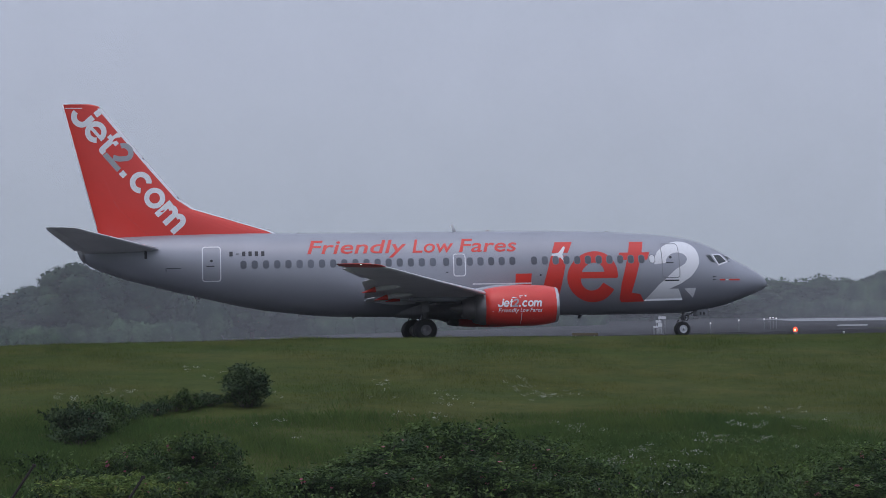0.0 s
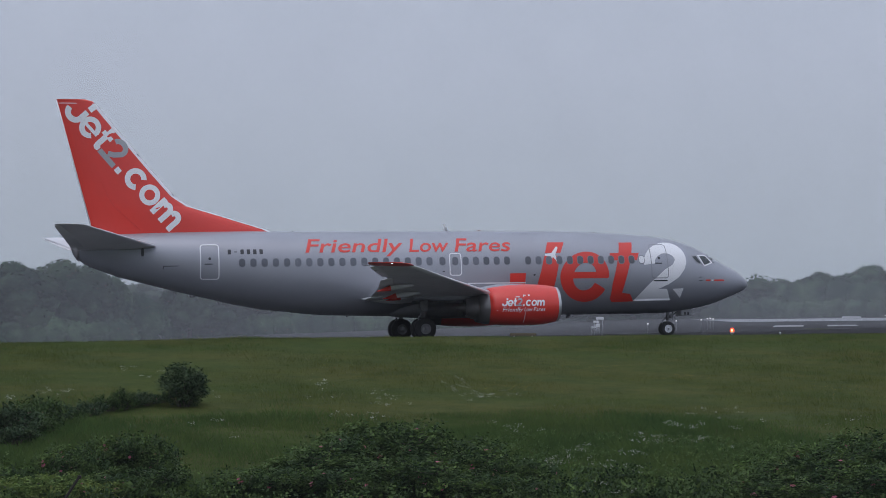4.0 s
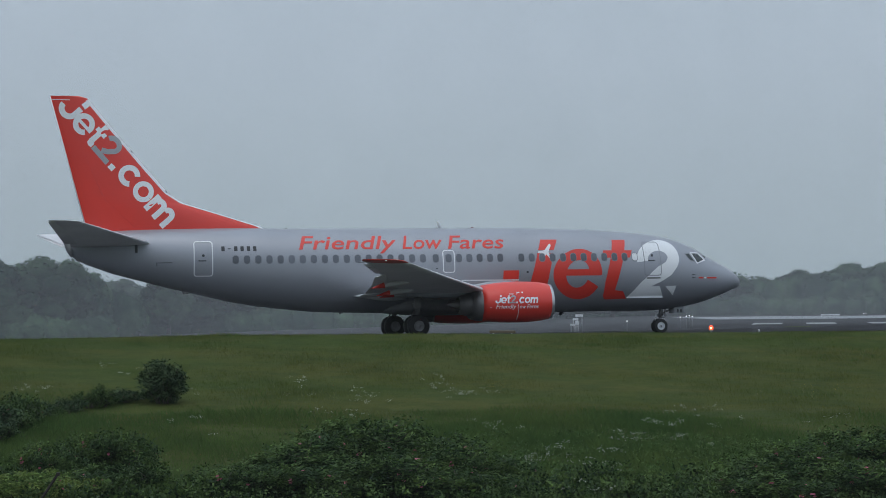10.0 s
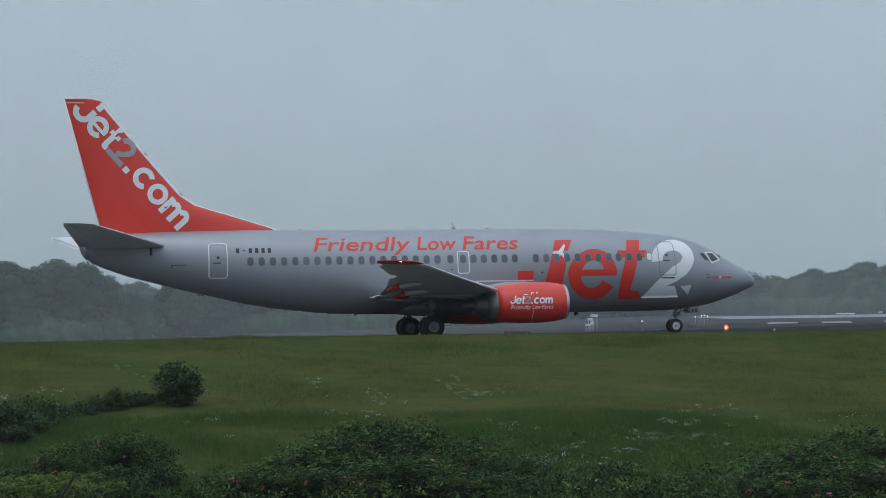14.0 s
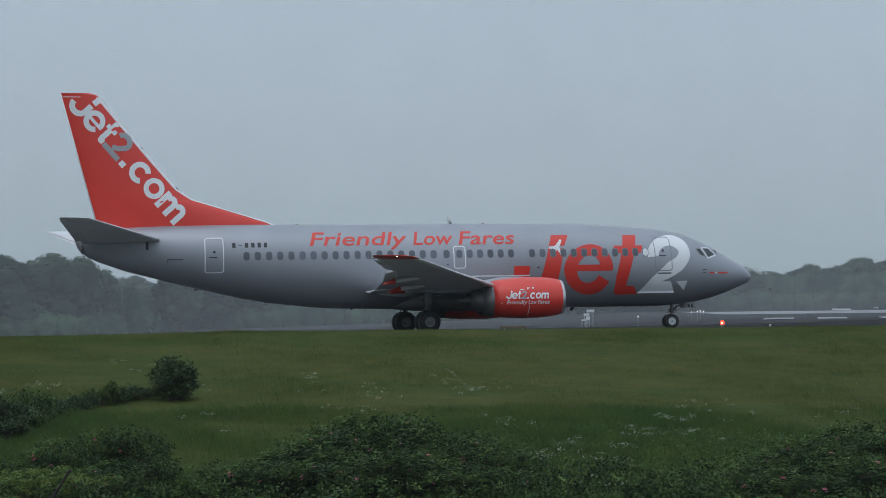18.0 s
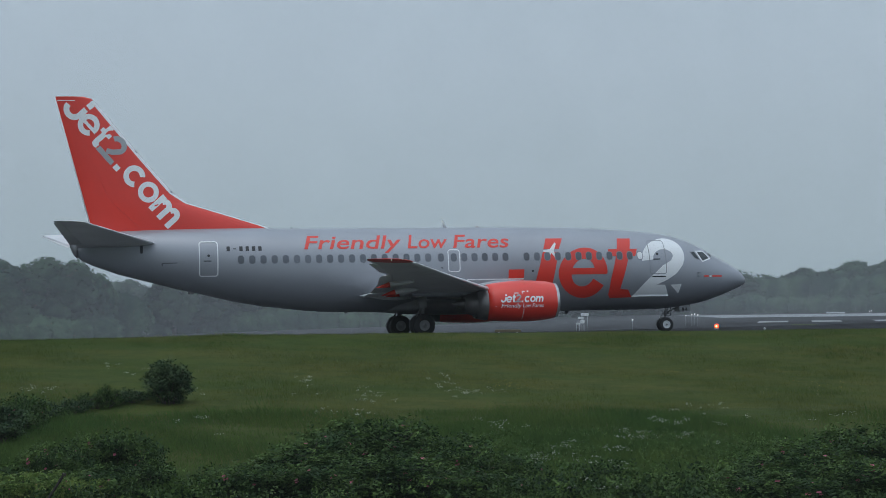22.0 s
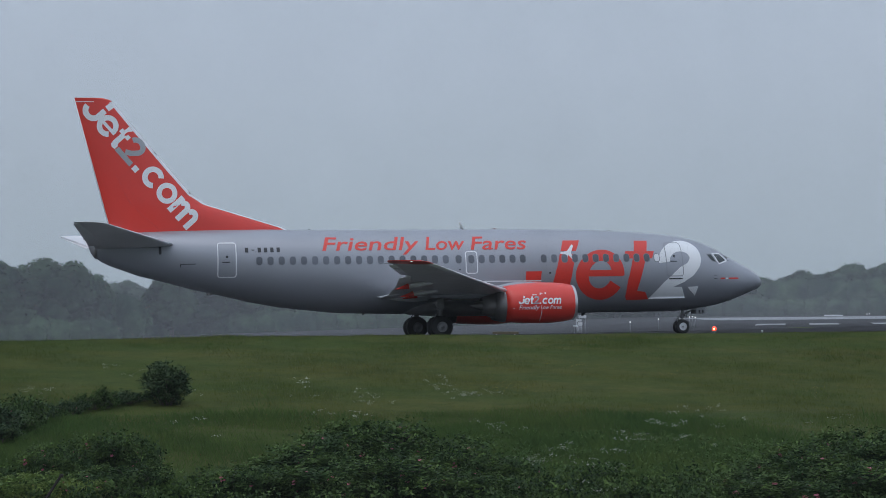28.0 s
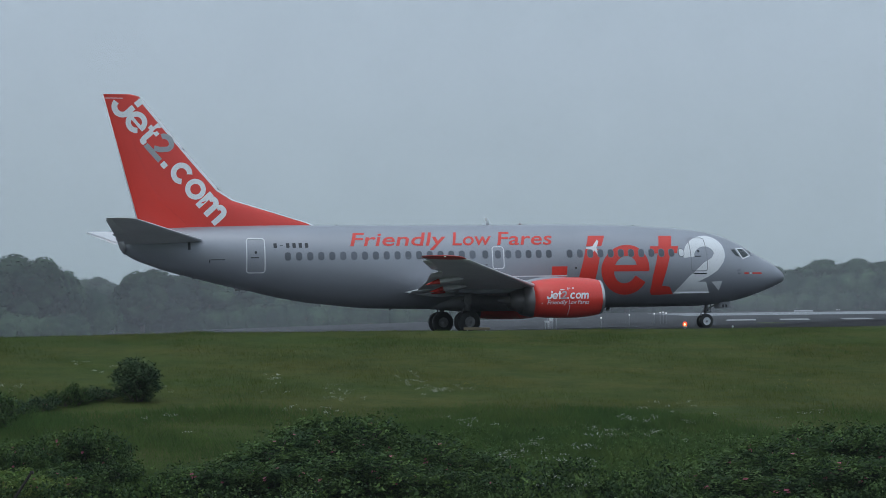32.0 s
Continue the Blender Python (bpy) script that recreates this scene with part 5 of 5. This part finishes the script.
def tree(seed, h, w, open_top=0.25):
    """A broad-leaved tree: tapered trunk, limbs, crown of many small leaf clumps in uneven lobes."""
    r = np.random.default_rng(seed)
    ob = new("broadleaf_tree")
    bm = bmesh.new()
    tube(bm, (0, 0, -0.5), (0.1, 0, h * 0.3), 0.035 * h, 0.026 * h, 8)
    tube(bm, (0.1, 0, h * 0.3), (0, 0.1, h * 0.75), 0.026 * h, 0.008 * h, 8)
    lobes = []
    for k in range(36):
        e, t = 1 - 1.75 * (k + 0.5) / 36, 2.4 * k + r.random()
        c, far = math.sqrt(max(0.0, 1 - e * e)), 0.80 + 0.26 * r.random()
        q = w * 0.34 * c * far
        p = (q * math.cos(t), q * math.sin(t), h * (0.50 + 0.40 * e * far))
        sz = 0.085 + 0.075 * r.random()
        lobes.append((p, (w * sz * 1.15, w * sz * 1.15, h * sz)))
        if k % 3 == 0:
            tube(bm, (0.05, 0, h * (0.2 + 0.3 * r.random())), p, 0.012 * h, 0.004 * h, 5)
    part("trunk", bm, M_BARK, ob)
    heart = [((0, 0, h * 0.48), (w * 0.31, w * 0.31, h * 0.36))]
    tips = [l for l in lobes if l[0][2] > h * 0.55]
    leaves = joined(leaf_cloud(lobes + heart, 7000, 0.42, r, 0.90, 1.10, own=0.40), leaf_cloud(tips, 1500, 0.26, r, 1.0, 1.0 + open_top, own=0.30))
    v, f, nrm = with_cores(*leaves, lobes + heart, 0.93)
    crown = arrays("crown", v, f, M_TREELEAF, normals=nrm)
    crown.parent = ob
    return ob


kinds = [tree(60 + k, 10.0, 9.5, (0.15, 0.2, 0.4, 0.18, 0.15)[k]) for k in range(5)]
# bearing, distance, bearing of the top above eye level (degrees), width factor
TREES_WEST = [(-15.2, 250, 1.15, 1.1), (-14.2, 240, 1.05, 1.1), (-13.1, 238, 1.38, 1.1), (-12.0, 236, 2.02, 1.3), (-11.2, 240, 1.98, 1.1), (-10.5, 238, 2.08, 1.15), (-9.95, 242, 1.92, 0.85),
         (-9.35, 240, 1.50, 0.45), (-8.6, 400, 1.50, 1.5), (-7.4, 260, 1.72, 0.85), (-6.9, 262, 1.7, 1.2), (-6.0, 265, 1.6, 1.2), (-4.9, 268, 1.5, 1.3), (-3.8, 270, 1.4, 1.3), (-2.6, 272, 1.35, 1.3),
         (-1.4, 275, 1.3, 1.3)]
TREES_EAST = [(-0.2, 280, 1.3, 1.3), (1.0, 285, 1.3, 1.3), (2.2, 290, 1.35, 1.3), (3.4, 295, 1.4, 1.3), (4.6, 300, 1.45, 1.3), (5.7, 310, 1.5, 1.3), (6.8, 318, 1.5, 1.2),
         (7.8, 325, 1.56, 1.2), (8.7, 330, 1.60, 1.1), (9.45, 330, 1.80, 0.95), (10.1, 335, 1.68, 1.0), (10.85, 330, 1.95, 1.1), (11.7, 330, 1.99, 1.2), (12.5, 335, 1.95, 1.2), (13.3, 340, 1.80, 1.2),
         (14.3, 340, 1.85, 1.3), (15.4, 340, 1.8, 1.3)]
for k, (bearing, dist, up, kw) in enumerate(TREES_WEST + TREES_EAST):
    p = place(bearing, dist)
    hh = dist * math.tan(radians(up)) + 0.07 - p.z
    m = pose(p.x, p.y, p.z, 0, 0, 77 * k)
    ob = kinds[k] if k < 5 else copy_thing(kinds[k % 5], m)
    ob.matrix_basis = m
    ob.scale = (kw, kw, hh / 10.1)
    tagged(ob, "broad-leaved tree in full dull green leaf beyond the airfield", "tree", "tree belt beyond the runway")
# undergrowth below the trees
lobes = []
for bearing in np.arange(-17, 17.5, 0.55):
    if -9.2 < bearing < -7.9:
        continue
    p = place(float(bearing), 232 if bearing < -8 else 262 if bearing < 2 else 312)
    lobes.append(((p.x, p.y, p.z + 0.8), (2.4, 2.0, 1.5 + 0.8 * rng.random())))
    lobes.append(((p.x, p.y + 14, p.z + 2.6), (3.4, 2.0, 3.0 + 1.0 * rng.random())))
v, f, nrm = leaf_cloud(lobes, 50000, 0.50, rng, 0.86, 1.08, (0, 600, 0), 0.3)
v, f, nrm = with_cores(v, f, nrm, lobes, 0.92)
nrm = nrm * 0.8 + np.array([0, -0.2, 0.02])
tagged(arrays("undergrowth", v, f, M_TREELEAF, normals=nrm), "thick dark undergrowth below the far trees", "undergrowth", kind="stuff")
# a farther, paler wood
lobes = []
for bearing in np.arange(-19, 19.5, 0.5):
    p = place(float(bearing), 470)
    lobes.append(((p.x, p.y, p.z + 3.5), (6.0, 3.0, 4.2 + 2.4 * rng.random())))
v, f, nrm = with_cores(*leaf_cloud(lobes, 30000, 0.7, rng, 0.90, 1.05, (0, 900, 0), 0.2), lobes, 0.95)
tagged(arrays("far_wood", v, f, M_TREELEAF, normals=nrm), "distant wood on the skyline", "wood", kind="stuff")

# ---- haze over the airfield, imitated by flat translucent pale sheets ----
M_HAZE = bpy.data.materials.new("haze_film")
M_HAZE.use_nodes = True
mn, ml = M_HAZE.node_tree.nodes, M_HAZE.node_tree.links
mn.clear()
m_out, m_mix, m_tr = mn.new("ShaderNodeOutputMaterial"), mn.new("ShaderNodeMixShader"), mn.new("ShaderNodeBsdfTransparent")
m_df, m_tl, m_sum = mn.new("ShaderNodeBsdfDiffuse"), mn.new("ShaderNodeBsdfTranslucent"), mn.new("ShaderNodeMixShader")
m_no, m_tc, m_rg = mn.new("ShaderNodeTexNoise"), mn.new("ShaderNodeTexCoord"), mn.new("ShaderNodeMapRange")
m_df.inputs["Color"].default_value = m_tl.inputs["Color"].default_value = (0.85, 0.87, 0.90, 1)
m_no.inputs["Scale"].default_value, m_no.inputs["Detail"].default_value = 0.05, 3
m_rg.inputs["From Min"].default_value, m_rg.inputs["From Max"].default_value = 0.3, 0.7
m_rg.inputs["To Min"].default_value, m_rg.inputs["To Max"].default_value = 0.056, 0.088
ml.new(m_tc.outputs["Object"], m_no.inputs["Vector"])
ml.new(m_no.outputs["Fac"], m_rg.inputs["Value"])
# imitated haze thickens towards the foot of each sheet
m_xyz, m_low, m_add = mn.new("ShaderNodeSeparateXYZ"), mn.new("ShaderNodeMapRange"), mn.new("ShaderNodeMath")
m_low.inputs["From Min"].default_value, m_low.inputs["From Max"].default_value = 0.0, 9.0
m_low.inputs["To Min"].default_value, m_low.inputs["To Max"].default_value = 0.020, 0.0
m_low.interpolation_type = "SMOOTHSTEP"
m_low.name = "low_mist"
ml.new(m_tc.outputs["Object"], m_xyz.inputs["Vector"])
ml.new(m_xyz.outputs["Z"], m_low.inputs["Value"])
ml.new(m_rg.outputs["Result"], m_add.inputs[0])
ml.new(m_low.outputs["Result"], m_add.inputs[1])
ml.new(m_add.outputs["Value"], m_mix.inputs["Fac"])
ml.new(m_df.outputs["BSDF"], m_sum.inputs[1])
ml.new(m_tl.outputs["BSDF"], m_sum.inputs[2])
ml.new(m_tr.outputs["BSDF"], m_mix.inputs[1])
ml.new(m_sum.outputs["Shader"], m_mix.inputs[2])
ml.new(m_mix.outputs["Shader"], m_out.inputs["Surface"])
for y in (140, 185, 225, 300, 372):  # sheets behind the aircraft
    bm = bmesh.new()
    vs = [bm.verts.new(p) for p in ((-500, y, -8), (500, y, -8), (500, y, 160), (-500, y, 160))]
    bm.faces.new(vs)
    tagged(part("drizzle_mist", bm, M_HAZE), "thin translucent sheet imitating haze before the far trees", "mist", kind="stuff")

# fainter sheet added close to the camera, lifting the darkest tones like haze
M_THIN = M_HAZE.copy()
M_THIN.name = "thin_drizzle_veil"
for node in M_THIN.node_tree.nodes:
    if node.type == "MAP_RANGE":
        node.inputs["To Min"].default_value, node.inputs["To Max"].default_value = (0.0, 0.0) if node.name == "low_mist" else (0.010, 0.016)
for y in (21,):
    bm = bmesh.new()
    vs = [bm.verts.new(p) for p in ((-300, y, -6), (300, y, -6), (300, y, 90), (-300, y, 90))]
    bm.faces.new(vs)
    tagged(part("drizzle_mist", bm, M_THIN), "thin translucent sheet imitating haze over the meadow", "mist", kind="stuff")

# unseen wood added behind the camera, to darken what the fuselage reflects
lobes = []
for bearing in np.arange(60, 301, 2.2):
    x, y = 75 * math.sin(radians(bearing)), 75 * math.cos(radians(bearing))
    lobes.append(((x, y, float(ground_z(x, y)) + 4.5), (3.4, 3.4, 5.0 + 3.5 * rng.random())))
v, f, nrm = leaf_cloud(lobes, 30000, 0.9, rng, 0.6, 1.02, (0, -300, 0))
tagged(arrays("wood_behind", v, f, M_TREELEAF, normals=nrm), "unseen wood added to darken the fuselage's reflections", "wood", kind="stuff")

# ---- airfield bits ----
M_LAMP = mat("red_lamp_glass", (0.8, 0.06, 0.03), 0.2, glow=((1.0, 0.07, 0.02), 1.3))
M_LAMPCORE = mat("lamp_core", (0.9, 0.6, 0.4), 0.2, glow=((1.0, 0.50, 0.16), 4.0))
M_BOARD = mat("white_sign_board", (0.72, 0.73, 0.74), 0.5, 0.0, 0.1)


p = place(7.245, 76)
edge_light = new("runway_edge_light")
edge_light.location = p
tagged(edge_light, "lit red runway light on a short stem", "airfield light")
zt = 0.07 + 76 * math.tan(radians(0.25)) - p.z
bm = bmesh.new()
tube(bm, (0, 0, -0.05), (0, 0, zt - 0.08), 0.03, 0.03, 8)
tube(bm, (0, 0, zt - 0.12), (0, 0, zt - 0.07), 0.075, 0.075, 12)
part("stem", bm, M_STRUT, edge_light)
bm = bmesh.new()
turned(bm, [(zt - 0.09, 0.07), (zt, 0.085), (zt + 0.06, 0.065), (zt + 0.09, 0.02)], 14, "Z")
part("lens", bm, M_LAMP, edge_light, "glowing red lens")
bm = bmesh.new()
bmesh.ops.create_uvsphere(bm, u_segments=10, v_segments=6, radius=0.04, matrix=Matrix.Translation((-0.015, -0.06, zt - 0.01)))
part("bulb", bm, M_LAMPCORE, edge_light, "bright bulb")
p = place(8.52, 76)
post = new("marker_light")
post.location = p
tagged(post, "small unlit white runway light in the grass", "airfield light")
zt = 0.07 + 76 * math.tan(radians(0.185)) - p.z
bm = bmesh.new()
tube(bm, (0, 0, -0.05), (0, 0, zt), 0.02, 0.02, 8)
part("stem", bm, M_STRUT, post)
bm = bmesh.new()
bmesh.ops.create_uvsphere(bm, u_segments=10, v_segments=6, radius=0.035, matrix=Matrix.Translation((0, 0, zt)))
part("lens", bm, M_BOARD, post)


def board(name, bearing, dist, w, h, z0, label, material, kind_name):
    """A small upright board on two legs."""
    p = place(bearing, dist)
    ob = new(name)
    ob.location = p
    tagged(ob, label, kind_name)
    bm = bmesh.new()
    box(bm, (-w / 2, -0.03, z0), (w / 2, 0.03, z0 + h), 0.01)
    part("panel", bm, material, ob, smooth=False)
    for sx in (-0.35, 0.35):
        bm = bmesh.new()
        tube(bm, (sx * w, 0, -0.1), (sx * w, 0, z0 + 0.02), 0.025, 0.025, 6)
        part("leg", bm, M_STRUT, ob)
    return ob


M_SIGN = mat("faded_yellow_board", (0.13, 0.10, 0.06), 0.6, 0.0, 0.15)
# small white boards placed to give the bright ragged patches beyond the runway
for bearing, dist, w, h, z0 in ((3.70, 150, 0.55, 0.20, 1.25), (3.60, 149, 0.40, 0.16, 1.02), (3.64, 148, 0.30, 0.24, 0.72), (3.52, 148.5, 0.32, 0.12, 0.65)):
    tagged(board("marker_board", bearing, dist, w, h, z0, "small white board on thin legs", M_BOARD, "marker board"), group="marker boards")
board("low_sign", 1.62, 81, 1.0, 0.10, 0.20, "low faded yellow airfield board behind the grass", M_SIGN, "airfield sign")
board("white_barrier", 10.4, 262, 2.3, 0.16, 0.22, "long low white barrier on the taxiway", M_BOARD, "barrier")
M_WHITELAMP = mat("white_lamp_glass", (0.8, 0.8, 0.8), 0.2, glow=((1.0, 0.97, 0.92), 0.7))
for bearing, dist, up in ((6.42, 172, 0.53), (6.58, 172, 0.56), (6.66, 174, 0.57), (6.74, 172, 0.55), (4.99, 160, 0.42), (11.28, 262, 0.64), (11.34, 262, 0.645), (5.75, 172, 0.50)):
    p = place(bearing, dist)
    lamp = new("approach_lamp")
    lamp.location = p
    tagged(lamp, "small white airfield lamp on a thin pole", "airfield light", "approach lamps")
    zt = max(0.3, 0.07 + dist * math.tan(radians(up)) - p.z)
    bm = bmesh.new()
    tube(bm, (0, 0, -0.1), (0, 0, zt), 0.014, 0.012, 6)
    part("pole", bm, M_STRUT, lamp)
    bm = bmesh.new()
    turned(bm, [(zt - 0.05, 0.03), (zt, 0.055), (zt + 0.04, 0.045), (zt + 0.06, 0.015)], 10, "Z")
    part("lens", bm, M_WHITELAMP, lamp, "lit white lens")


# ---- what moves ----
# seconds, x, y, heading (degrees) of the point between the main wheels
ROLL = ((0, -4.92, 97.6, 9.0), (0.5, -4.65, 97.68, 10.3), (1, -4.35, 97.74, 11.3), (1.5, -4.03, 97.8, 12.05), (2, -3.70, 97.84, 12.65), (2.5, -3.34, 97.87, 13.05), (3, -2.97, 97.91, 13.25),
        (3.5, -2.67, 97.94, 13.32), (4.3, -2.28, 98.0, 13.3), (5.0, -2.06, 98.05, 13.22), (5.5, -1.93, 98.08, 13.16), (6, -1.80, 98.1, 13.1), (6.6, -1.77, 98.1, 13.06), (9, -1.77, 98.1, 13.06),
        (16, -1.77, 98.1, 13.06), (23.5, -1.77, 98.1, 13.06), (25, -1.755, 98.11, 13.05), (25.5, -1.65, 98.14, 12.98), (26.5, -1.37, 98.19, 12.95), (27.5, -1.05, 98.25, 12.93), (28, -0.86, 98.30, 12.93),
        (28.5, -0.61, 98.34, 12.9), (29, -0.37, 98.40, 12.82), (29.5, -0.10, 98.45, 12.75), (30, 0.20, 98.53, 12.7), (30.5, 0.53, 98.60, 12.65), (31, 0.90, 98.66, 12.63), (31.5, 1.29, 98.73, 12.6), (32, 1.72, 98.80, 12.58))
PITCH = -1.04


def motions():
    walk(airliner, [(t, pose(x, y, float(runway_z(x, y)) + 0.024, 0, PITCH, h)) for t, x, y, h in ROLL])
    gone, way = [0.0], 0.0
    for (t0, x0, y0, h0), (t1, x1, y1, h1) in zip(ROLL, ROLL[1:]):
        way += math.hypot(x1 - x0, y1 - y0)
        gone.append(way)
    for hub, r in wheels:
        at = hub.location.copy()
        walk(hub, [(row[0], pose(at.x, at.y, at.z, 0, math.degrees(g / r), 0)) for row, g in zip(ROLL, gone)])


motions()
